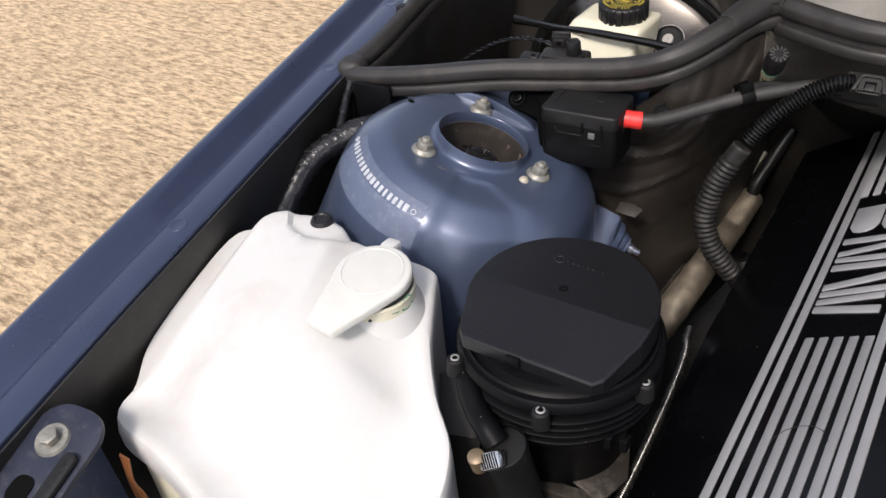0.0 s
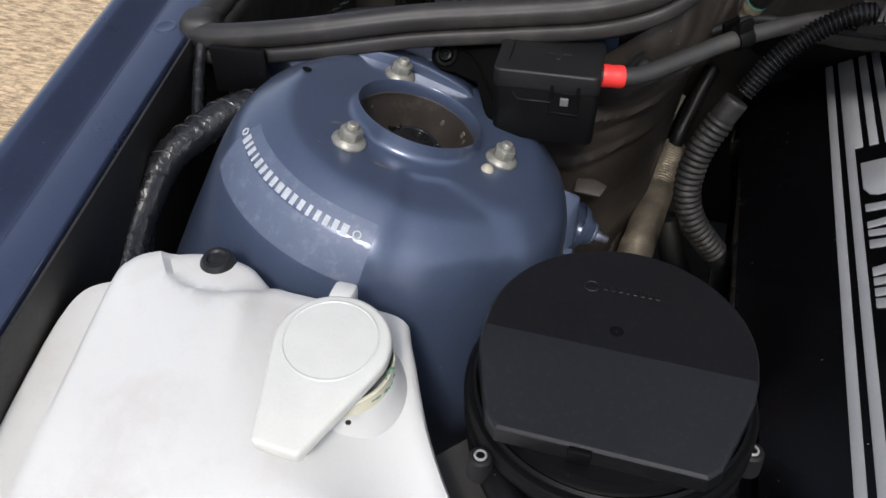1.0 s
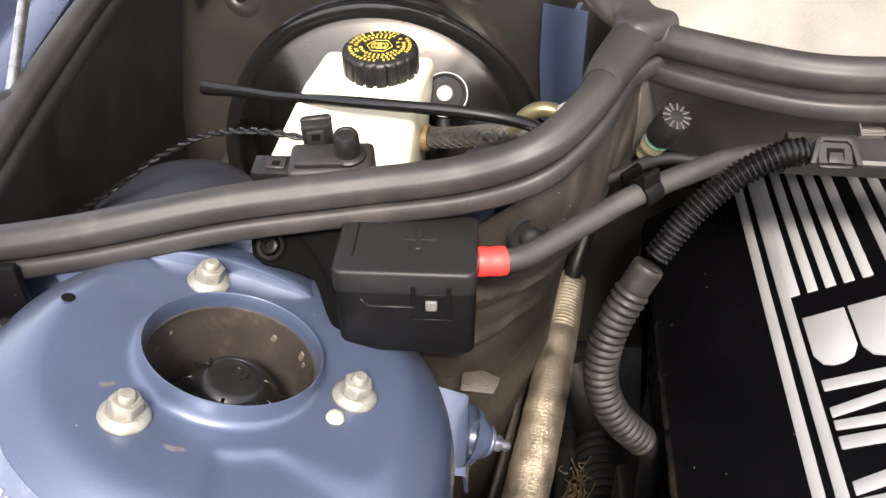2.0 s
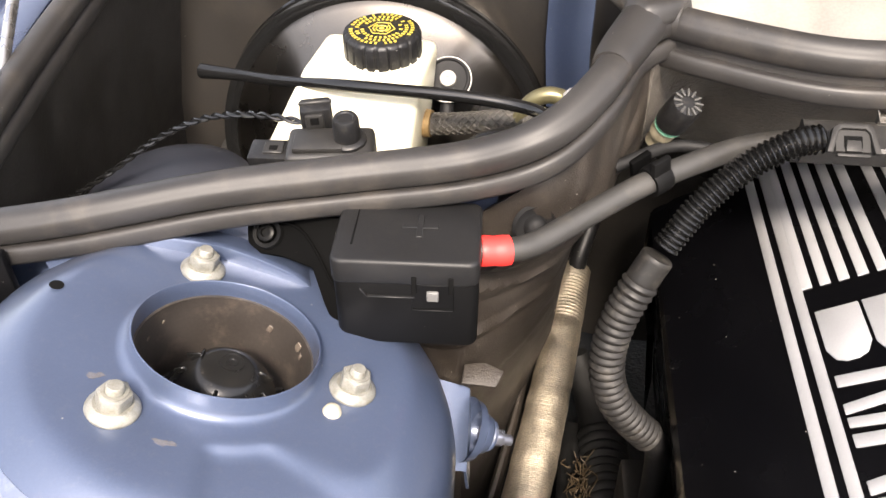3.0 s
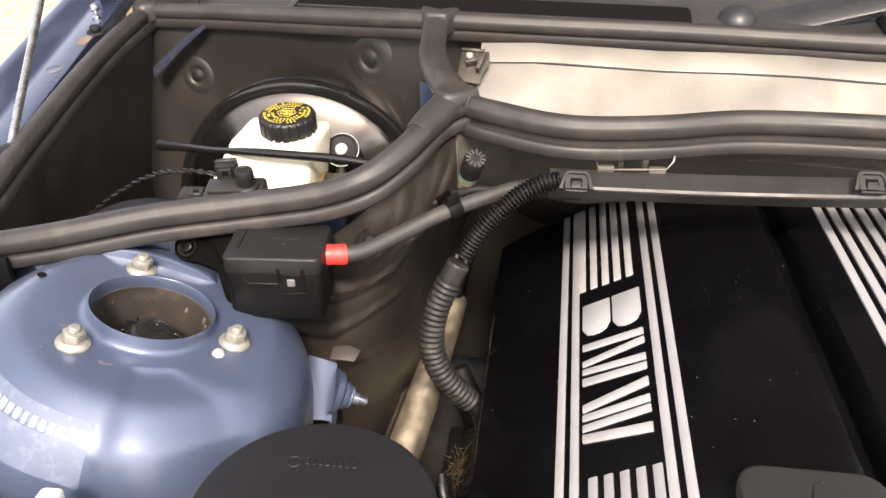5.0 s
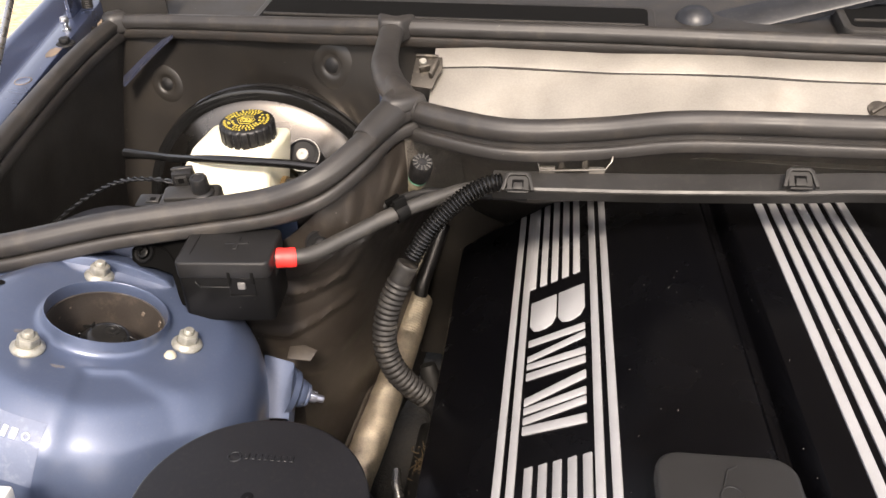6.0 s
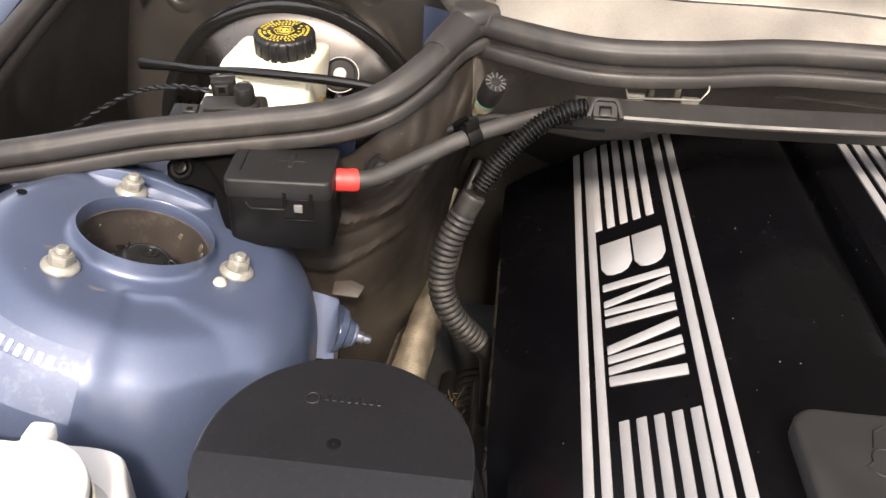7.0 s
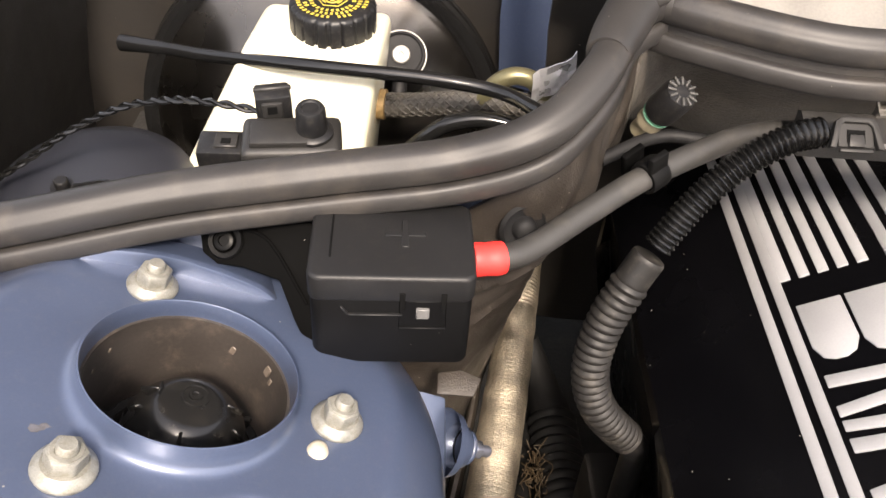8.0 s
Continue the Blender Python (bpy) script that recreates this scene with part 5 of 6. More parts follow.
k = part("cable_clip", revolve([(0.0072, -0.006), (0.0090, -0.006), (0.0094, -0.004), (0.0094, 0.004), (0.0090, 0.006), (0.0072, 0.006)], m, 20), BRACKET_EDGE, cable, "black cable clip")
part("clip_tab", box((0.012, 0.004, 0.012), m @ pose(0.010, 0.004, 0), 0.001), BRACKET_EDGE, k)
part("clip_foot", box((0.014, 0.004, 0.016), axes((0.204, 0.145, 0.847), (0.8, 0.6, 0.25), (-0.2, -0.3, 1)), 0.001), BRACKET_BLACK, k, "dusty dark foot")

# ---- corrugated conduit ----
cond = thing("wiring_conduit", "black corrugated wiring conduit, thin above and thick dusty below", "conduit", at=(0.21, 0.1, 0.75))
THIN = [(0.300, 0.146, 0.872), (0.284, 0.143, 0.869), (0.262, 0.138, 0.856), (0.240, 0.129, 0.835), (0.222, 0.119, 0.808)]
THICK = [(0.219, 0.117, 0.803), (0.2113, 0.1125, 0.787), (0.2020, 0.106, 0.765), (0.1973, 0.100, 0.742), (0.1985, 0.095, 0.720), (0.2070, 0.092, 0.699), (0.2205, 0.0935, 0.680), (0.233, 0.097, 0.664)]


def corrugated(pts, r, depth, pitch):
    path = even(spline(pts, 12), pitch / 4)
    return tube(path, lambda i, t: r + depth * (-0.6, 0.55, 1.0, 0.55)[i % 4], 20)


part("thin_conduit", corrugated(THIN, 0.0073, 0.0012, 0.0034), mat("thin_conduit_plastic", (0.0045, 0.0045, 0.0045), 0.24, 0, 0.15, 40, 900, 0.05, 0.0002, 0.08), cond)
thick = even(spline(THICK, 12), 0.0015)
part("collar", tube(thick[:14], lambda i, t: 0.0102 - (0.0008 if i in (0, 13) else 0), 22), CONDUIT, cond, "smooth grey-black collar")
part("thick_conduit", corrugated(THICK[1:], 0.0105, 0.0011, 0.0053), CONDUIT, cond)
part("boot", tube(spline([(0.230, 0.096, 0.668), (0.238, 0.099, 0.656), (0.243, 0.103, 0.640), (0.246, 0.108, 0.60), (0.247, 0.108, 0.55)], 6), 0.0092, 16), PLASTIC, cond, "smooth black boot")

# ---- heat-shielded hose and lower hoses ----
pipe = thing("heater_hose", "hose in a dirty silver heat-shield sleeve with ragged ends", "hose", at=(0.17, 0.25, 0.5))
PIPE = [(0.186, 0.357, 0.589), (0.1735, 0.253, 0.566), (0.159, 0.150, 0.545), (0.143, 0.05, 0.524), (0.128, -0.06, 0.49), (0.12, -0.2, 0.44)]
PIPE2 = even(spline(PIPE, 12), 0.0013)
part("heat_sleeve", tube(PIPE2, lambda i, t: 0.0158 + 0.0032 * min(1.0, t / 0.35) + (0.0005 if i < 50 else 0.00015) * (i % 3 == 0) + 0.0007 * noise.noise(Vector((i * 0.09, 3, 1))), 24), FOIL, pipe)
part("hose_neck", tube(spline([(0.187, 0.350, 0.594), (0.190, 0.358, 0.612), (0.197, 0.375, 0.631), (0.203, 0.392, 0.648), (0.212, 0.41, 0.67)], 6), 0.0085, 16), PLASTIC, pipe, "bare black hose end")
part("pale_tube", tube(spline([(0.170, 0.348, 0.597), (0.173, 0.362, 0.606), (0.180, 0.385, 0.622), (0.186, 0.40, 0.635)], 6), 0.0036, 10), CREAM, pipe, "thin pale tube beside the hose")
part("sleeve_edge", tube(even(spline([(0.150, 0.27, 0.555), (0.140, 0.20, 0.540), (0.128, 0.135, 0.520), (0.112, 0.07, 0.500), (0.10, 0.0, 0.475)], 10), 0.004), lambda i, t: 0.003 + 0.005 * t, 10, flat=2.0), FELT, pipe, "frayed brown edge of matting")

low = thing("engine_bay_hose", "black corrugated hose low beside the engine", "hose", at=(0.2, 0.1, 0.55))
part("ribbed_hose", corrugated([(0.229, 0.290, 0.430), (0.233, 0.24, 0.430), (0.235, 0.19, 0.436), (0.236, 0.10, 0.44), (0.235, -0.05, 0.44)], 0.0235, 0.0022, 0.011), HOSE_BLACK, low)
part("hose_neck", tube(spline([(0.197, 0.325, 0.51), (0.203, 0.318, 0.492), (0.215, 0.308, 0.462), (0.226, 0.298, 0.438), (0.229, 0.288, 0.430)], 6), lambda i, t: 0.010 + 0.014 * t, 18), HOSE_BLACK, low)
mesh_thing("relay_box", prism(rounded(0.026, 0.20, 0.004), 0.44, 0.557, axes((0.247, 0.058, 0), (1, 0.05, 0), (0, 0.01, 1)), 0.002), PLASTIC_GREY, "grey-black plastic relay box beside the engine", "relay box")
LEAD_GREY = mat("ribbed_lead_grey", (0.13, 0.127, 0.122), 0.25, 0.9, 0.2, 60, 900, 0.1, 0.0003)
mesh_thing("sensor_lead", corrugated([(0.214, 0.030, 0.635), (0.218, 0.009, 0.64), (0.224, -0.013, 0.641), (0.229, -0.063, 0.64), (0.232, -0.113, 0.64), (0.234, -0.155, 0.64), (0.235, -0.197, 0.64), (0.236, -0.32, 0.635)], 0.0040, 0.0005, 0.0024), LEAD_GREY, "thin ribbed dark lead running along the engine", "lead")
mesh_thing("mesh_hose", tube(spline([(0.199, 0.30, 0.42), (0.197, 0.2, 0.425), (0.192, 0.1, 0.425), (0.185, -0.05, 0.42)], 8), 0.012, 18), HOSE_BLACK, "braided black hose low in the engine bay", "hose")

# frayed insulation fibres lying beside the hoses
fibres, rnd = bmesh.new(), random.Random(3)
for k in range(60):
    p = Vector((0.207 + rnd.gauss(0, 0.006), 0.215 + rnd.gauss(0, 0.014), 0.450 + rnd.gauss(0, 0.006)))
    q = p + Vector((rnd.gauss(0, 0.006), rnd.gauss(0, 0.010), rnd.gauss(0, 0.006)))
    fibres = tube(spline([p, p.lerp(q, 0.5) + Vector((rnd.gauss(0, 0.003), rnd.gauss(0, 0.003), rnd.gauss(0, 0.003))), q], 3), 0.0006, 5, fibres)
mesh_thing("insulation_fibres", fibres, mat("golden_fibre", (0.062, 0.042, 0.022), 0.6, 0, 0.5, 200, 900, 0.1, 0.0003), "loose golden-brown insulation fibres beside the hose", "fibres", kind="stuff")

# ---- earth stud on the strut tower ----
earth = thing("earth_stud", "blue painted earth stud with zinc nut on a tab", "stud", at=(0.118, 0.062, 0.69))
S_WAY = Vector((0.85, 0.2, -0.45)).normalized()
m = axes((0.121, 0.0645, 0.690), (0, 1, 0), S_WAY)
part("stud_boss", revolve([(0.021, -0.010), (0.019, -0.004), (0.0135, -0.001), (0.0125, 0.004), (0.0115, 0.005)], m, 24), PAINT, earth)
part("stud_washer", revolve([(0.003, 0.005), (0.010, 0.005), (0.0108, 0.0065), (0.010, 0.0085), (0.003, 0.0085)], m, 24), PAINT_DULL, earth)
part("stud_nut", prism(hex_outline(0.0105), 0.0085, 0.0165, m, 0.0008, 2), BLUE_ZINC := mat("blue_zinc", (0.4, 0.42, 0.5), 0.3, 0.9, 0.15, 90, 900, 0.1, 0.0002), earth, "blue-white zinc nut")
part("stud_thread", revolve([(0.0036, 0.016), (0.0036, 0.0225), (0.003, 0.0235), (0, 0.0235)], m, 16), BLUE_ZINC, earth)
mesh_thing("mat_flap", prism([(-0.012, -0.006), (0.010, -0.009), (0.016, 0.002), (0.004, 0.008), (-0.010, 0.007)], -0.0015, 0.0015, axes((0.118, 0.090, 0.716), (1, 0.2, -0.1), (0.1, -0.4, 1)), 0.001), FELT, "loose black flap of insulation", "flap")
m = axes((0.146, 0.103, 0.828), (1, 0.4, 0), (0.35, -0.9, 0.2))
mesh_thing("mat_fastener", revolve([(0, 0.0056), (0.0035, 0.0052), (0.0058, 0.0036), (0.0066, 0.0012), (0.0070, -0.0010), (0.0105, -0.0008), (0.0120, 0.0004), (0.0135, -0.002)], m, 28), HOSE_MATT, "round black plastic fastener in the insulation mat", "fastener")

# ---- refrigerant valve ----
RIB_GREY = mat("dusty_rib_grey", (0.050, 0.049, 0.046), 0.6, 0, 0.2, 90, 900, 0.05, 0.0002)
valve = thing("service_valve", "service valve with a ribbed black cap on a pale stem", "valve", at=(0.22, 0.18, 0.84))
V_WAY = Vector((0.26, -0.46, 0.85)).normalized()
m = axes((0.2275, 0.167, 0.878), (1, 0, 0), V_WAY)
c = part("valve_cap", revolve([(0.0095, -0.022), (0.0100, -0.020), (0.0100, -0.003), (0.0085, 0.0), (0, 0.0005)], m, 32), PLASTIC, valve)
for k in range(12):
    a = radians(30 * k)
    part("cap_rib", box((0.0052, 0.0014, 0.0016), m @ pose(0.0066 * math.cos(a), 0.0066 * math.sin(a), 0.0008, 0, 0, 30 * k), 0.0004, 1), RIB_GREY, c)
part("valve_stem", revolve([(0.0065, -0.045), (0.0065, -0.036), (0.0082, -0.034), (0.0082, -0.029), (0.0070, -0.022)], m, 24), mat("dull_cream", (0.22, 0.19, 0.13), 0.5, 0, 0.25, 120, 900, 0.1, 0.0003), valve, "pale cream valve stem")
part("green_ring", ring_pipe(m @ pose(0, 0, -0.0255), 0.0080, 0.0010, 24), GREEN, valve, "green sealing ring")
mesh_thing("refrigerant_pipe", tube(spline([(0.19, 0.16, 0.835), (0.225, 0.178, 0.842), (0.26, 0.176, 0.842), (0.32, 0.18, 0.84)], 6), 0.004, 12), HOSE_MATT, "thin black refrigerant pipe behind the cable", "pipe")

# ---- brake bay ----
boost = thing("brake_booster", "satin metal domed brake booster with a black rolled rim", "brake booster", at=(-0.006, 0.42, 0.68))
B_AT = Vector((-0.006, 0.40, 0.685))
m = axes(B_AT, (1, 0, 0), (0.0, -1, 0.10))
part("booster_shell", revolve([(0.156, -0.04), (0.150, -0.004), (0.147, 0.003), (0.141, 0.007), (0.130, 0.016), (0.118, 0.030), (0.109, 0.042), (0.103, 0.048), (0.097, 0.051), (0.07, 0.054), (0.03, 0.056), (0, 0.057)], m, 96), BOOSTER, boost)
part("booster_rim", revolve([(0.148, -0.007), (0.157, -0.007), (0.1605, -0.002), (0.159, 0.0040), (0.153, 0.0055), (0.146, 0.0035)], m, 96), GLOSS_BLACK, boost, "rolled rim")
part("booster_rim", ring_pipe(m @ pose(0, 0, -0.012), 0.159, 0.003, 96), GLOSS_BLACK, boost)
mv = axes((0.066, 0.326, 0.804), (1, 0, 0), (0.02, -0.72, 0.70))
v = part("vacuum_valve", revolve([(0.0185, -0.075), (0.0185, -0.004), (0.0175, -0.0015), (0.0160, -0.0010), (0.0150, -0.0022), (0.0100, -0.0030), (0.0, -0.0030)], mv, 36), HOSE_MATT, boost, "matt black vacuum valve with a pale centre")
part("valve_centre", revolve([(0.0068, -0.004), (0.0068, -0.001), (0.0060, -0.0002), (0.0020, -0.0002), (0.0012, -0.0010), (0, -0.0010)], mv, 28), CENTRE_GREY := mat("pale_centre", (0.30, 0.29, 0.27), 0.45, 0.2, 0.1, 90, 900, 0.1, 0.0002), v)
part("valve_ring", ring_pipe(mv @ pose(0, 0, -0.0040), 0.0188, 0.0007, 36), CENTRE_GREY, v, "pale worn edge")
part("valve_outlet", tube([mv @ Vector((0, -0.010, -0.012)), mv @ Vector((0, -0.034, -0.016))], 0.0058, 14), HOSE_MATT, v)

res = thing("brake_fluid_reservoir", "cream brake fluid reservoir with a black screw cap", "reservoir", at=(0, 0.28, 0.76))


def build_reservoir():
    bm = bmesh.new()
    lo = [(-0.088, 0.225), (0.043, 0.215), (0.052, 0.30), (-0.07, 0.32)]
    hi = [(-0.032, 0.268), (0.056, 0.258), (0.060, 0.325), (-0.030, 0.328)]
    a = [bm.verts.new((x, y, 0.735)) for x, y in lo]
    b = [bm.verts.new((x, y, 0.838)) for x, y in hi]
    bm.faces.new(a[::-1])
    bm.faces.new(b)
    for i in range(4):
        bm.faces.new((a[i], a[(i + 1) % 4], b[(i + 1) % 4], b[i]))
    bmesh.ops.bevel(bm, geom=list(bm.edges), offset=0.007, segments=3, affect="EDGES", profile=0.5)
    t = part("tank", bm, POLY_YELLOW, res, "cream translucent tank")
    part("tank_seam", ring_pipe(axes((0.0215, 0.293, 0.838), (1, 0, 0), (0, -0.08, 1)), 0.0272, 0.0025, 32), POLY_YELLOW, t)
    m = axes((0.0215, 0.293, 0.835), (1, 0, 0), (0, -0.06, 1))
    prof = [(0.0285, 0.002), (0.0292, 0.004), (0.0292, 0.0195), (0.0282, 0.0218), (0.0262, 0.0228), (0.0, 0.0232)]
    cap = part("screw_cap", revolve(prof, m, 144, wobble=lambda a, r, h: (r - (0.0013 if r > 0.0278 and (a * 10 / math.pi + 0.01) % 1 < 0.2 else 0), h)), PLASTIC, res, "black ribbed screw cap with yellow symbol and text")
    # yellow brake symbol and unreadable rings of text
    top = m @ pose(0, 0, 0.0236)
    part("cap_symbol", ring_pipe(top, 0.0042, 0.0006, 24), YELLOW, cap)
    part("cap_symbol", revolve([(0, 0.0004), (0.0018, 0.0004), (0.002, 0)], top, 16), YELLOW, cap)
    for s in (1, -1):
        arc = [top @ Vector((s * 0.0062 * math.cos(radians(a)), 0.0062 * math.sin(radians(a)), 0.0002)) for a in range(-50, 51, 10)]
        part("cap_symbol", tube(arc, 0.0006, 6), YELLOW, cap)
    hexa = [top @ Vector((0.0098 * math.cos(radians(60 * k)), 0.0098 * math.sin(radians(60 * k)), 0.0001)) for k in range(7)]
    part("cap_symbol", tube(hexa, 0.0004, 6), YELLOW, cap)
    rows = bmesh.new()
    rnd = random.Random(4)
    for r, n in ((0.0143, 26), (0.0185, 34), (0.0228, 40)):
        for k in range(n):
            if rnd.random() < 0.18:
                continue
            a = 2 * math.pi * k / n
            rows = box((0.0017, 0.0027, 0.0004), top @ pose(r * math.cos(a), r * math.sin(a), 0, 0, 0, math.degrees(a) + 90), 0, 1, rows)
    part("cap_print", rows, YELLOW, cap, "yellow ring of small print, not legible")


build_reservoir()
BRAID = mat("braided_hose", (0.05, 0.046, 0.04), 0.6, 0, 0.5, 300, 900, 0.6, 0.0008, 0.1, dust=0.3)


def build_braid():
    hose_b = thing("reservoir_hose", "woven grey-black hose clamped to the reservoir", "hose", at=(0.09, 0.28, 0.79))
    path = even(spline([(0.046, 0.287, 0.784), (0.065, 0.285, 0.785), (0.09, 0.281, 0.790), (0.12, 0.275, 0.798), (0.15, 0.268, 0.803), (0.18, 0.26, 0.80)], 8), 0.002)
    core = part("hose_core", tube(path, 0.0080, 18), BRAID, hose_b)
    for way in (1, -1):   # two families of woven cords
        for k in range(8):
            pts = []
            for i, p in enumerate(path[:58]):
                ahead = (path[i + 1] - path[max(i - 1, 0)]).normalized()
                a = ahead.cross(Vector((0, 0, 1))).normalized()
                b = ahead.cross(a)
                turn = 2 * math.pi * k / 8 + way * i * 0.24
                pts.append(p + 0.0082 * (math.cos(turn) * a + math.sin(turn) * b))
            part("cord", tube(pts, 0.00075, 5), BRAID, core)
    m = axes(path[4], (0, 0, 1), path[5] - path[3])
    part("hose_clamp", revolve([(0.0085, -0.005), (0.0108, -0.0046), (0.0112, 0), (0.0108, 0.0046), (0.0085, 0.005)], m, 24), OLIVE_BRASS, hose_b, "corroded brass-coloured clamp")


OLIVE_BRASS = mat("corroded_clamp", (0.30, 0.20, 0.09), 0.45, 0.6, 0.5, 300, 1200, 0.5, 0.0008, 0.15, dust=0.6, dust_scale=300, dust_col=(0.10, 0.06, 0.03))
build_braid()
mesh_thing("brake_pipe", tube(spline([(-0.137, 0.317, 0.802), (-0.10, 0.303, 0.8075), (-0.058, 0.280, 0.8165), (-0.007, 0.252, 0.831), (0.04, 0.242, 0.835), (0.09, 0.238, 0.835), (0.134, 0.232, 0.8325), (0.155, 0.205, 0.838), (0.172, 0.182, 0.842)], 6), lambda i, t: 0.0046 + 0.0018 * max(0.0, 1 - t / 0.13), 14), GLOSS_BLACK, "glossy black rigid pipe across the brake bay", "pipe")
mesh_thing("bent_pipe", tube(spline([(0.075, 0.245, 0.772), (0.088, 0.241, 0.788), (0.102, 0.24, 0.800), (0.124, 0.24, 0.806), (0.150, 0.238, 0.803), (0.175, 0.235, 0.79)], 6), 0.0055, 14), GLOSS_BLACK, "bent glossy black pipe below the woven hose", "pipe")
sens = thing("pressure_sensor", "black plastic sensor with knob and plug in the brake bay", "sensor", at=(0.02, 0.135, 0.85))
S = axes((0.021, 0.136, 0.845), (1, 0.12, 0.05), (0, -0.15, 1))
part("sensor_body", box((0.052, 0.030, 0.022), S, 0.004, 3), PLASTIC_GREY, sens)
part("sensor_plate", box((0.030, 0.018, 0.004), S @ pose(-0.006, -0.002, 0.0125), 0.0012), PLASTIC_GREY, sens)
part("sensor_knob", revolve([(0.0112, 0.010), (0.0112, 0.0130), (0.0102, 0.0140), (0.0082, 0.0145), (0.0078, 0.0265), (0.0068, 0.0285), (0.0050, 0.0288), (0.0044, 0.0280), (0, 0.0280)], S @ pose(0.011, 0, 0), 24), PLASTIC, sens)
k = part("sensor_plug", box((0.019, 0.014, 0.020), S @ pose(-0.010, 0.022, 0.012, 0, 0, 8), 0.002), PLASTIC, sens)
part("plug_clip", box((0.011, 0.003, 0.011), S @ pose(-0.010, 0.0145, 0.014, 0, 0, 8), 0.001), PLASTIC_GREY, k)
part("plug_window", box((0.0055, 0.0034, 0.0055), S @ pose(-0.010, 0.0144, 0.0155, 0, 0, 8), 0.0004, 1), HOLE_SHADE, k)
part("plug_ridge", box((0.0200, 0.0025, 0.0025), S @ pose(-0.010, 0.0230, 0.0222, 0, 0, 8), 0.0006, 1), PLASTIC_GREY, k)
k = part("side_connector", box((0.026, 0.018, 0.014), S @ pose(-0.036, 0.0, -0.001, 0, 0, -4), 0.0015), PLASTIC, sens)
part("connector_latch", box((0.012, 0.010, 0.002), S @ pose(-0.034, 0.0, 0.0065, 0, 0, -4), 0.0005, 1), PLASTIC_GREY, k)
part("connector_window", box((0.005, 0.004, 0.0012), S @ pose(-0.034, -0.001, 0.0073, 0, 0, -4), 0.0002, 1), HOLE_SHADE, k)


def build_twist():
    wire = thing("twisted_wire", "black twisted pair of sensor wires", "wire", at=(-0.09, 0.18, 0.82))
    path = even(spline([(0.006, 0.152, 0.856), (-0.02, 0.158, 0.856), (-0.05, 0.17, 0.849), (-0.085, 0.184, 0.834), (-0.124, 0.19, 0.811), (-0.156, 0.187, 0.788), (-0.19, 0.185, 0.765), (-0.225, 0.19, 0.74)], 10), 0.0015)
    for s in (0, math.pi):
        pts = []
        for i, p in enumerate(path):
            way = (path[min(i + 1, len(path) - 1)] - path[max(i - 1, 0)]).normalized()
            a = way.cross(Vector((0, 1, 0))).normalized()
            b = way.cross(a)
            t = i * 0.42 + s
            pts.append(p + 0.0013 * (math.cos(t) * a + math.sin(t) * b))
        part("strand", tube(pts, 0.0013, 8), GLOSS_BLACK, wire)


build_twist()
dome = thing("brake_bay_cover", "dark grey domed cover with a small bolt in the brake bay", "cover", at=(-0.13, 0.21, 0.7))
m = axes((-0.128, 0.205, 0.735), (1, 0, 0), (0.0, -0.15, 1))
part("dome", revolve([(0.075, -0.10), (0.073, 0.0), (0.066, 0.018), (0.05, 0.028), (0.02, 0.034), (0, 0.035)], m, 48), mat("dome_grey", (0.016, 0.0175, 0.023), 0.40, 0, 0.2, 30, 1200, 0.1, 0.0003, 0.08, specks=0.15, speck_scale=120), dome)
mb = m @ pose(-0.012, -0.012, 0.0335)
bm = prism(hex_outline(0.009), 0.0, 0.007, mb, 0.001, 1)
part("dome_bolt", revolve([(0, 0.001), (0.008, 0.001), (0.0085, -0.001)], mb, 16, bm), PLASTIC, dome)
part("dome_lead", tube(spline([m @ Vector((-0.005, -0.012, 0.036)), m @ Vector((0.02, -0.008, 0.037)), m @ Vector((0.05, -0.02, 0.028))], 6), 0.0012, 6), GLOSS_BLACK, dome)
OLIVE = mat("olive_passivation", (0.16, 0.145, 0.08), 0.38, 0.6, 0.2, 60, 900, 0.1, 0.0003)
mesh_thing("olive_elbow", tube(spline([(0.126, 0.272, 0.800), (0.133, 0.271, 0.814), (0.141, 0.27, 0.8215), (0.150, 0.27, 0.8235), (0.160, 0.27, 0.820), (0.169, 0.27, 0.806), (0.172, 0.27, 0.79)], 6), 0.0062, 16), OLIVE, "olive-brown metal pipe elbow", "pipe")
rows, rnd = [], random.Random(8)
for k in range(7):
    rows.append([(0.158 + 0.0045 * k + rnd.gauss(0, 0.0006), 0.262 + 0.006 * noise.noise(Vector((k * 0.9, j * 0.9, 4))), 0.806 + 0.0058 * j + 0.0030 * k + rnd.gauss(0, 0.0007)) for j in range(5)])
mesh_thing("foil_patch", sheet(rows, 0.0006), mat("crumpled_foil", (0.62, 0.62, 0.63), 0.35, 0.7, 0.15, 90, 900, 0.3, 0.0006), "crumpled grey metal foil patch on the partition", "foil", angle=15)

# ---- wiring harness between wing and strut tower ----
TAPE_GLINT = mat("tape_glint", (0.05, 0.05, 0.053), 0.22, 0, 0.5, 200, 900, 0.1, 0.0003)
harness = thing("wiring_harness", "black taped wiring harness beside the strut tower", "harness", at=(-0.17, -0.04, 0.77))
H = [(-0.125, 0.030, 0.792), (-0.152, 0.008, 0.795), (-0.173, -0.020, 0.788), (-0.189, -0.052, 0.775), (-0.194, -0.095, 0.746), (-0.190, -0.14, 0.71), (-0.18, -0.2, 0.66)]
HP = even(spline(H, 12), 0.002)
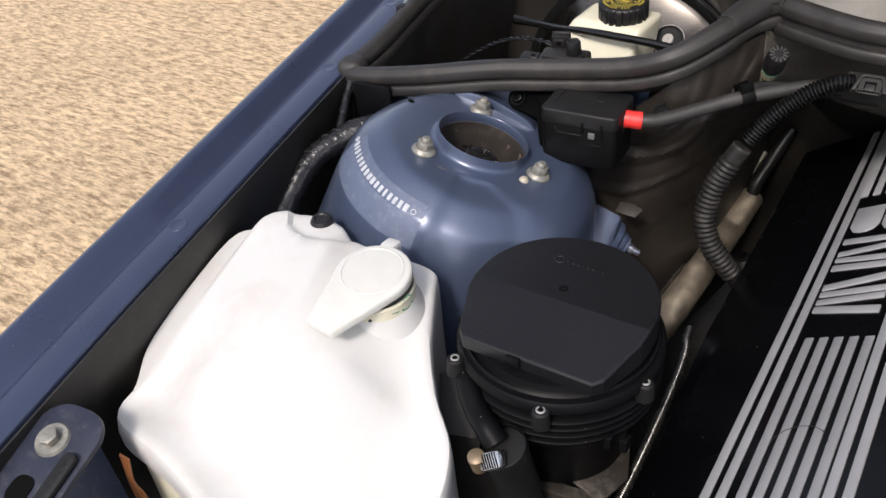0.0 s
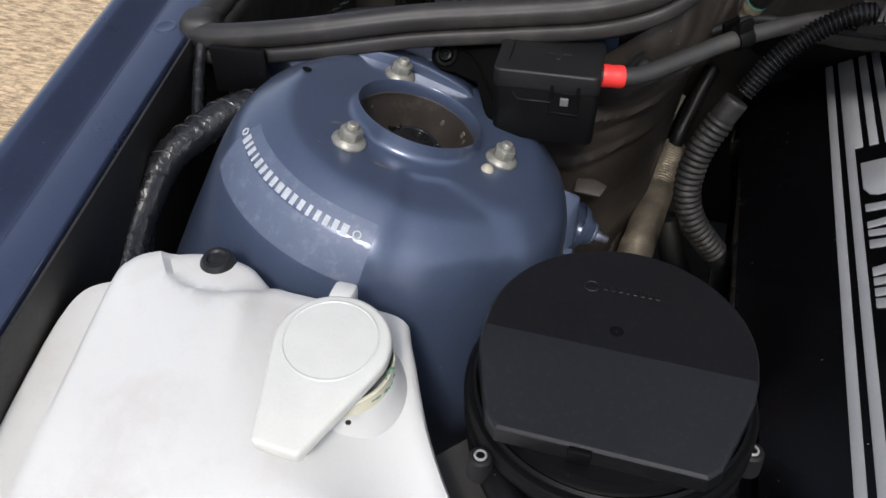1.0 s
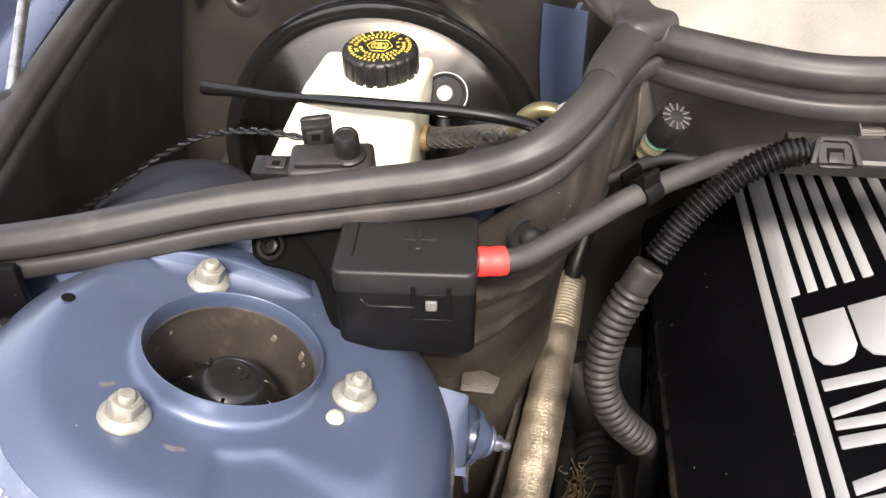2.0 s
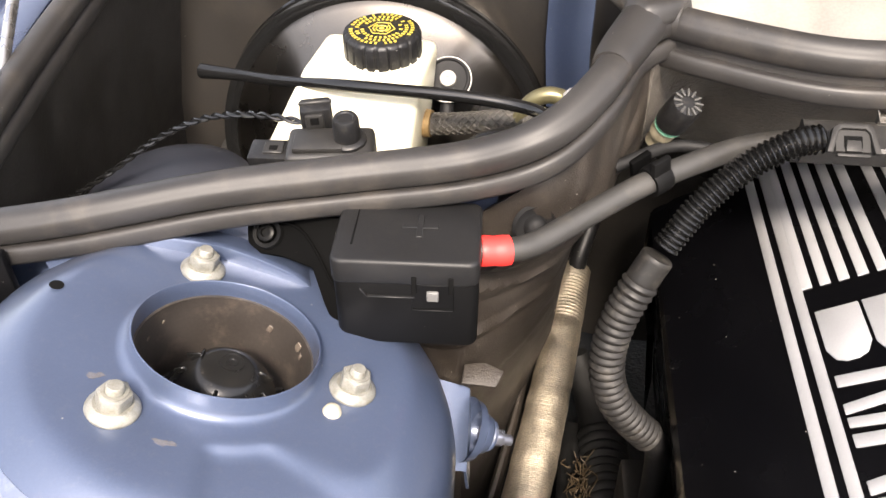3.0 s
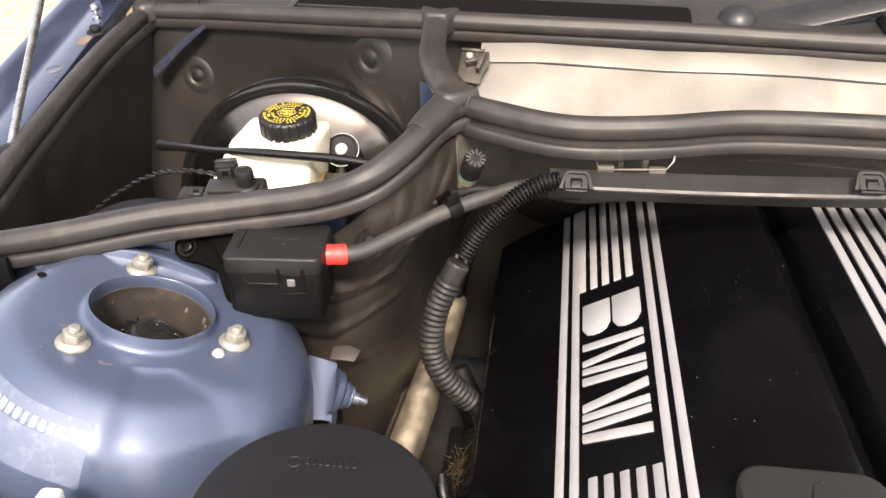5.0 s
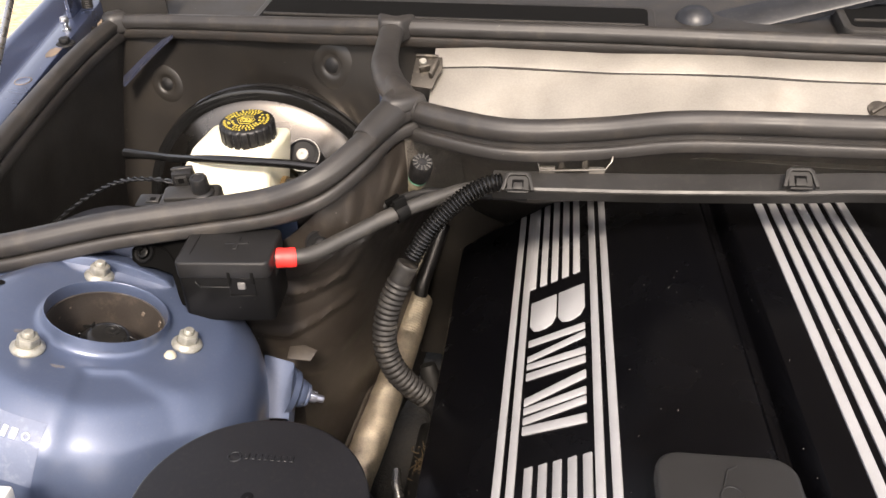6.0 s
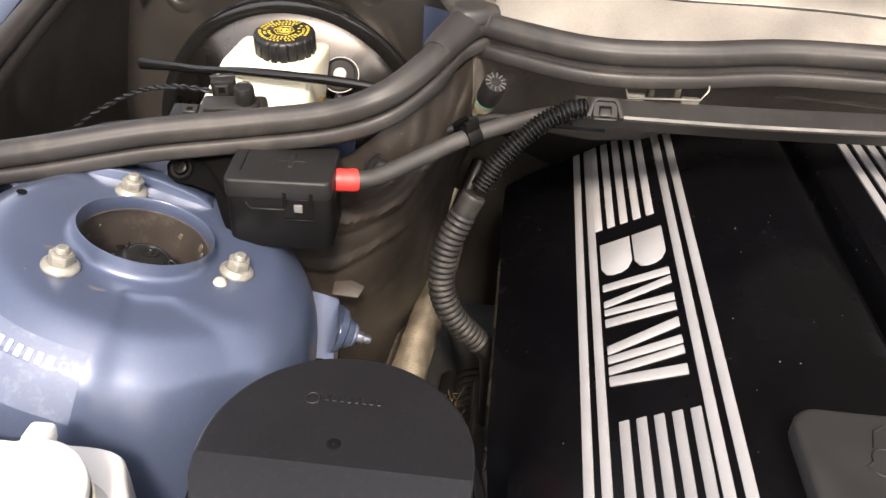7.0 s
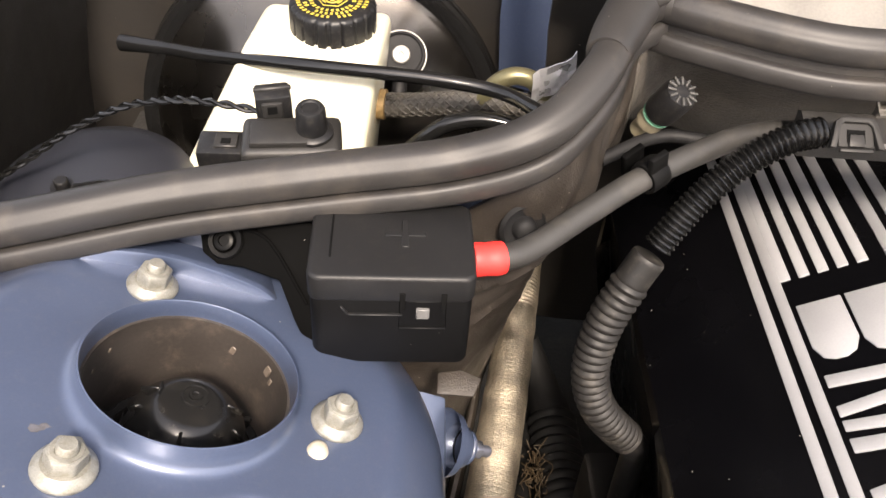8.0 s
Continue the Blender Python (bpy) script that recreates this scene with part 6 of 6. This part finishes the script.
part("taped_loom", tube(HP, lambda i, t: 0.0132 + 0.0003 * (i % 6 == 0) + 0.0008 * noise.noise(Vector((i * 0.07, 0, 5))), 16), TAPE := mat("loom_tape", (0.011, 0.011, 0.0125), 0.26, 0, 0.3, 60, 150, 0.6, 0.0022, 0.08), harness)
part("branch", tube(even(spline([(-0.176, -0.018, 0.786), (-0.186, 0.004, 0.797), (-0.196, 0.03, 0.812), (-0.200, 0.046, 0.824)], 8), 0.003), lambda i, t: 0.0048 + 0.0002 * math.sin(i * 1.1), 14), TAPE, harness)
# paler rings painted in for glints on the shiny tape
for k in (6, 13, 22, 26, 35, 41, 52):
    part("tape_glint", ring_pipe(axes(HP[k], (0, 0, 1), HP[k + 1] - HP[k - 1] + Vector((0.002, 0.0, 0.001 * (k % 3 - 1)))), 0.0135, 0.0005, 24), TAPE_GLINT, harness)
part("branch", tube(even(spline([(-0.190, -0.055, 0.772), (-0.193, -0.072, 0.758), (-0.190, -0.095, 0.735), (-0.18, -0.13, 0.70)], 8), 0.003), lambda i, t: 0.0075 + 0.0002 * math.sin(i * 1.2), 14), TAPE, harness)
mesh_thing("wiring_bracket", box((0.046, 0.006, 0.040), axes((-0.162, 0.036, 0.812), (1, 0.1, 0), (0, 0, 1)), 0.0015), HOUSING, "black plastic wiring bracket on the bulkhead", "bracket")
for k in range(4):
    mesh_thing("loose_wire", tube(spline([(-0.084 + 0.003 * k, -0.414, 0.742), (-0.091 + 0.004 * k, -0.413 - 0.001 * k, 0.715), (-0.098 + 0.005 * k, -0.411, 0.69), (-0.104 + 0.007 * k, -0.408, 0.655), (-0.105 + 0.007 * k, -0.40, 0.60)], 6), 0.0011, 8), COPPER, "thin orange-brown wire beside the bottle", "wire", "orange wires")

mesh_thing("hinge_conduit", corrugated([(-0.306, 0.60, 0.83), (-0.306, 0.60, 0.87), (-0.301, 0.60, 0.92), (-0.294, 0.61, 1.0), (-0.29, 0.66, 1.05)], 0.0068, 0.0008, 0.003), CONDUIT, "black corrugated conduit rising beside the bonnet hinge", "conduit")

# ---- engine cover ----
cover = thing("engine_cover", "satin black engine cover with silver stripes", "engine cover", at=(0.45, -0.1, 0.75))
SLOPE = math.atan(0.6)


def cover_z(x, y):
    """Height of the cover's sloping side and of its flat crown."""
    return min(0.746 + (x - 0.327) * 0.6, 0.803 + 0.012 * min(1.0, max(0.0, (x - 0.42) / 0.05))) - 0.025 * (y - 0.05)


FLAP_GREY = mat("flap_plastic", (0.014, 0.0137, 0.0135), 0.5, 0, 0.2, 30, 1200, 0.2, 0.0003, 0.05, specks=0.1, speck_scale=80)


def build_cover():
    line = [(0.276, 0.48), (0.262, 0.60), (0.244, 0.683), (0.246, 0.692), (0.254, 0.6985)] + [(x, None) for x in (0.262, 0.30, 0.34, 0.38, 0.41, 0.425, 0.44, 0.47, 0.478)] + [(0.484, 0.8135), (0.488, 0.808), (0.491, 0.797), (0.500, 0.796), (0.505, 0.808), (0.510, 0.814)] + [(0.525, 0.817), (0.63, 0.817), (0.68, 0.80), (0.78, 0.73), (0.82, 0.55)]
    rows = []
    for k in range(30):
        y = -0.62 + 0.0328 * k
        inward = 0.008 * min(1.0, max(0.0, (-0.05 - y) / 0.1))
        rows.append([(x + (inward if x < 0.256 else 0), y, (cover_z(x, y) if z is None else z - (0.025 * (y - 0.05) if z > 0.69 else 0))) for x, z in line])
    part("cover_shell", sheet(rows, 0.003), COVER, cover, "satin black moulded shell", 25)
    # rear edge closing the shell
    rows = [[(x, 0.331, (cover_z(x, 0.331) if z is None else z) - 0.001 - d) for x, z in line] for d in (0.004, 0.06)]
    part("cover_back", sheet(rows, 0.002), COVER, cover)
    pitch, w = 0.01005, 0.0068

    def bar(x0, width, y0, y1):
        """A raised bar on the slope, its left edge at x0."""
        ym = (y0 + y1) / 2
        m = axes((x0 + width / 2 * math.cos(SLOPE), ym, cover_z(x0 + width / 2 * math.cos(SLOPE), ym)), (math.cos(SLOPE), 0, math.sin(SLOPE)), (-math.sin(SLOPE), 0.0214, math.cos(SLOPE)))
        part("stripe", box((width, abs(y1 - y0), 0.0022), m, 0.0006, 2), SILVER, cover, "raised silver stripe")

    for k in range(9):
        x0 = 0.3067 + pitch * k
        if 2 <= k <= 6:
            y_low = 0.1695 - 0.0008 * (k - 2)
            bar(x0, w * 1.02, y_low, 0.328)
            bar(x0, w * 1.02, -0.62, -0.064 - 0.0013 * (k - 2))
        else:
            bar(x0, w * 1.02, -0.62, 0.328)
    for k in range(7):
        x0 = 0.5335 + 0.0127 * k
        m = axes((x0 + 0.0035, -0.145, 0.8175 - 0.025 * (-0.195)), (1, 0, 0), (0, 0.025, 1))
        part("stripe", box((0.0074, 0.945, 0.0022), m, 0.0006, 2), SILVER, cover, "raised silver stripe")

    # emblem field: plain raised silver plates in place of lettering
    def plate(outline):
        m = axes((0.327, 0, cover_z(0.327, 0)), (math.cos(SLOPE), 0, math.sin(SLOPE)), (-math.sin(SLOPE), 0.025, math.cos(SLOPE)))
        part("emblem_plate", prism(outline, -0.001, 0.0013, m, 0.0007, 2), SILVER, cover, "plain raised silver plate")

    U = 0.0545
    for u0, u1, low in ((0.0, 0.0265, 0.098), (0.0285, U, 0.095)):
        plate([(u0, 0.146 - 0.04 * u0), (u0, low + 0.012), (u0 + 0.004, low + 0.003), (u0 + 0.010, low), (u1 - 0.010, low), (u1 - 0.004, low + 0.003), (u1, low + 0.012), (u1, 0.146 - 0.04 * u1)])
    # slanting bars: the low and high edge at either end
    for a0, a1, b0, b1 in ((0.0795, 0.0885, 0.0750, 0.0840), (0.0585, 0.0660, 0.0635, 0.0722), (0.0490, 0.0560, 0.0420, 0.0505), (0.0350, 0.0440, 0.0304, 0.0392),
                           (0.0038, 0.0126, 0.0115, 0.0217), (-0.0058, 0.0014, -0.0068, 0.0014), (-0.0172, -0.0098, -0.0175, -0.0095), (-0.0285, -0.0196, -0.0385, -0.0285)):
        plate([(0, a0), (U, b0), (U, b1), (0, a1)])
    # service flap with a line symbol
    m = axes((0.452, -0.185, 0.8195), (1, 0, 0.0), (0, 0.025, 1))
    f = part("service_flap", prism(rounded(0.085, 0.165, 0.016), -0.012, 0.002, m, 0.003, 3), FLAP_GREY, cover, "dark grey service flap with an oil symbol")
    part("flap_symbol", tube([m @ Vector((0.012 * math.cos(a) * (1 if math.sin(a) < 0 else 0.6), 0.045 + 0.010 * math.sin(a), 0.0021)) for a in (radians(20 * k) for k in range(19))], 0.0007, 6), PLASTIC, f)
    part("flap_symbol", tube([m @ Vector(p) for p in ((-0.004, 0.055, 0.0021), (0.0, 0.068, 0.0021), (0.006, 0.072, 0.0021))], 0.0007, 6), PLASTIC, f)
    # faint ring seam round a hidden screw, on the stripes
    arc = [Vector((0.352 + 0.020 * math.cos(a) * math.cos(SLOPE), -0.19 + 0.020 * math.sin(a), 0)) for a in (radians(10 * k) for k in range(1, 18))]
    part("ring_seam", tube([Vector((p.x, p.y, cover_z(p.x, p.y) + 0.0012)) for p in arc], 0.0004, 6), PLASTIC, cover)


build_cover()

# ---- cable duct along the bulkhead ----
CLIP_BLACK = mat("clip_plastic", (0.0165, 0.0157, 0.0148), 0.6, 0, 0.2, 40, 1200, 0.1, 0.0002, spec=0.3)
duct = thing("cable_duct", "dusty grey-black plastic cable duct with snap clips", "cable duct", at=(0.5, 0.15, 0.87))
DUCT = spline([(0.291, 0.152, 0.869), (0.40, 0.150, 0.871), (0.46, 0.149, 0.873), (0.54, 0.147, 0.877), (0.61, 0.152, 0.878), (0.80, 0.155, 0.878), (1.0, 0.16, 0.87)], 6)
part("duct_channel", sweep(DUCT, [(0.0050, -0.0135), (0.0122, -0.0025), (0.0122, -0.0008), (0.0108, 0.0012), (-0.004, 0.0058), (-0.008, 0.0068), (-0.012, 0.005), (-0.012, -0.013)]), PLASTIC_GREY, duct, "", 22)
for x, y, z in ((0.313, 0.1385, 0.8745), (0.540, 0.1390, 0.8865), (0.77, 0.146, 0.887)):
    m = axes((x, y, z), (1, 0, 0.02), (0, -0.62, 0.78)) @ Matrix.Scale(0.87, 4)
    out = [(-0.0165, -0.0075), (-0.0125, -0.0075), (-0.0095, 0.0060), (-0.0070, 0.0085), (0.0070, 0.0085), (0.0095, 0.0060), (0.0125, -0.0075), (0.0165, -0.0075), (0.0150, -0.0020), (0.0125, 0.0090), (0.0090, 0.0118), (-0.0090, 0.0118), (-0.0125, 0.0090), (-0.0150, -0.0020)]
    c = part("snap_clip", prism(out[::-1], -0.001, 0.0036, m, 0.0007), CLIP_BLACK, duct, "arched snap clip")
    part("clip_plate", box((0.0215, 0.0150, 0.0020), m @ pose(0, 0.0010, 0.0004), 0.0005, 1), CLIP_BLACK, c)
    part("clip_window", box((0.0110, 0.0080, 0.0012), m @ pose(0, 0.0002, 0.0013), 0.0002, 1), HOLE_SHADE, c)
    part("clip_tongue", prism([(-0.0050, -0.0065), (0.0050, -0.0065), (0.0042, 0.0010), (-0.0042, 0.0010)], 0.0012, 0.0032, m, 0.0006), CLIP_BLACK, c)
    part("clip_foot", box((0.0200, 0.0022, 0.0030), m @ pose(0, -0.0086, 0.0008), 0.0006), CLIP_BLACK, c)
spring = thing("spring_clip", "small grey metal spring clip behind the cable duct", "clip", at=(0.358, 0.163, 0.875))
part("clip_wire", tube([(0.329, 0.160, 0.885), (0.331, 0.157, 0.8785), (0.386, 0.157, 0.8815), (0.391, 0.159, 0.888), (0.392, 0.163, 0.891)], 0.0009, 8), CLIP_STEEL := mat("clip_steel", (0.15, 0.14, 0.125), 0.4, 0.6, 0.25, 60, 600, 0.1, 0.0003), spring)
for x in (0.337, 0.379):
    part("clip_foot", box((0.014, 0.005, 0.007), Matrix.Translation((x, 0.160, 0.878)), 0.001), CLIP_STEEL, spring)
for x in (0.349, 0.369):
    part("clip_post", box((0.005, 0.004, 0.014), Matrix.Translation((x, 0.163, 0.884)), 0.001), STEEL_DULL, spring)

# ---- aluminium panel of the air housing ----
pan = thing("aluminium_panel", "bare aluminium air-housing panel with a folded top edge", "panel", at=(0.45, 0.3, 0.86))
rows = []
for y, z in ((0.262, 0.847), (0.28, 0.857), (0.30, 0.868), (0.3520, 0.8960), (0.3530, 0.8938), (0.3542, 0.8938), (0.3552, 0.8977), (0.358, 0.8994), (0.372, 0.9072), (0.378, 0.9095)):
    rows.append([(0.203 + 0.065 * k + (0.01 if k == 0 else 0), y - 0.0004 * k * k + 0.002 * math.sin(k), z + 0.0015 * math.sin(k * 1.7)) for k in range(15)])
part("panel_sheet", sheet(rows, 0.0012), ALU, pan, "", 20)
# dark line painted along the fold where its shade falls
fold_line = [(0.213 + 0.065 * k, 0.3534 - 0.0004 * k * k + 0.002 * math.sin(k), 0.8962 + 0.0015 * math.sin(k * 1.7)) for k in range(14)]
part("fold_shade", tube(spline(fold_line, 4), 0.0013, 8), DIRT_AND_SHADE, pan, "dark line drawn in for the fold's shade")
mc = axes((0.207, 0.340, 0.8965), (1, -0.05, 0), (0, -0.5, 0.85))
k = part("panel_clip", prism([(-0.014, -0.020), (0.010, -0.022), (0.013, -0.006), (0.017, 0.004), (0.015, 0.020), (-0.013, 0.020)], -0.001, 0.0015, mc, 0.0006), STEEL_DULL, pan, "dusty grey metal clip at the panel's end")
part("clip_tab", box((0.004, 0.022, 0.010), mc @ pose(0.009, 0.002, 0.005, 0, 0, -14), 0.001), STEEL_DULL, k)
part("clip_tab", box((0.012, 0.004, 0.010), mc @ pose(-0.001, 0.001, 0.005, 0, 0, 20), 0.001), STEEL_DULL, k)
part("clip_stud", revolve([(0.004, 0.0), (0.004, 0.011), (0.003, 0.012), (0, 0.012)], mc @ pose(-0.003, 0.006, 0), 14), STEEL, k)
part("clip_fold", box((0.024, 0.003, 0.006), mc @ pose(-0.001, 0.019, 0.002), 0.0008), STEEL_DULL, k)
m = axes((0.652, 0.310, 0.8735), (1, 0, 0), (0, -0.5, 0.85))
k = part("panel_screw", revolve([(0.017, 0.0), (0.015, 0.004), (0.011, 0.005), (0.010, 0.009), (0, 0.010)], m, 24), STEEL_DULL, pan, "grey quarter-turn screw")
part("screw_wing", box((0.022, 0.004, 0.006), m @ pose(0, 0, 0.011, 0, 0, 35), 0.001), STEEL_DULL, k)
part("panel_fold", box((0.035, 0.02, 0.004), m @ pose(-0.035, -0.002, 0.001), 0.0012), ALU, pan)

# ---- wiper ----
wiper = thing("wiper_arm", "dark grey wiper arm with a domed nut cover", "wiper", at=(0.525, 0.655, 0.87))
WIPER_GREY = mat("wiper_paint", (0.0115, 0.0128, 0.0160), 0.42, 0, 0.2, 30, 1200, 0.15, 0.0003, 0.08, dust=0.25, dust_scale=120, dust_col=(0.11, 0.10, 0.09))
part("pivot_cover", revolve([(0.0275, -0.01), (0.0272, 0.010), (0.0240, 0.021), (0.0170, 0.0285), (0.0085, 0.0325), (0, 0.0335)], axes((0.526, 0.655, 0.846), (1, 0, 0), (0, -0.2, 1)), 36), WIPER_GREY, wiper)
rows = []
for k in range(8):
    t = k / 7
    rows.append([(0.540 + 0.55 * t, 0.676 + 0.05 * t, 0.859 + 0.125 * t), (0.542 + 0.55 * t, 0.672 + 0.05 * t, 0.862 + 0.126 * t), (0.546 + 0.55 * t, 0.655 + 0.05 * t, 0.858 + 0.128 * t), (0.552 + 0.55 * t, 0.632 + 0.05 * t, 0.849 + 0.130 * t),
                 (0.552 + 0.55 * t, 0.629 + 0.05 * t, 0.845 + 0.130 * t), (0.552 + 0.55 * t, 0.630 + 0.05 * t, 0.838 + 0.130 * t)])
part("arm", sheet(rows, 0.003), WIPER_GREY, wiper, "broad dark grey arm", 35)

# ---- gas strut of the bonnet ----
gas = thing("gas_strut", "bonnet gas strut with a dark cylinder and thin bright rod", "gas strut", at=(-0.226, 0.19, 0.846))
G0, G1 = Vector((-0.227, 0.192, 0.845)), Vector((-0.40, 0.858, 1.175))
part("strut_rod", tube([G0, G0.lerp(G1, 0.42)], 0.0042, 12), BRIGHT, gas, "thin bright rod")
part("strut_cylinder", tube([G0.lerp(G1, 0.40), G0.lerp(G1, 0.41), G0.lerp(G1, 1.0)], lambda i, t: 0.0095 if i == 0 else 0.0108, 20), OLIVE_STEEL := mat("olive_steel", (0.17, 0.16, 0.125), 0.3, 0.75, 0.12, 60, 900, 0.05, 0.0002), gas, "olive-grey metal cylinder")
part("cylinder_collar", tube([G0.lerp(G1, 0.44), G0.lerp(G1, 0.445)], 0.0112, 20), OLIVE_STEEL, gas)
part("ball_end", revolve([(0, 0.012), (0.007, 0.010), (0.009, 0.0), (0.007, -0.008), (0, -0.010)], Matrix.Translation(G0), 18), PLASTIC, gas)
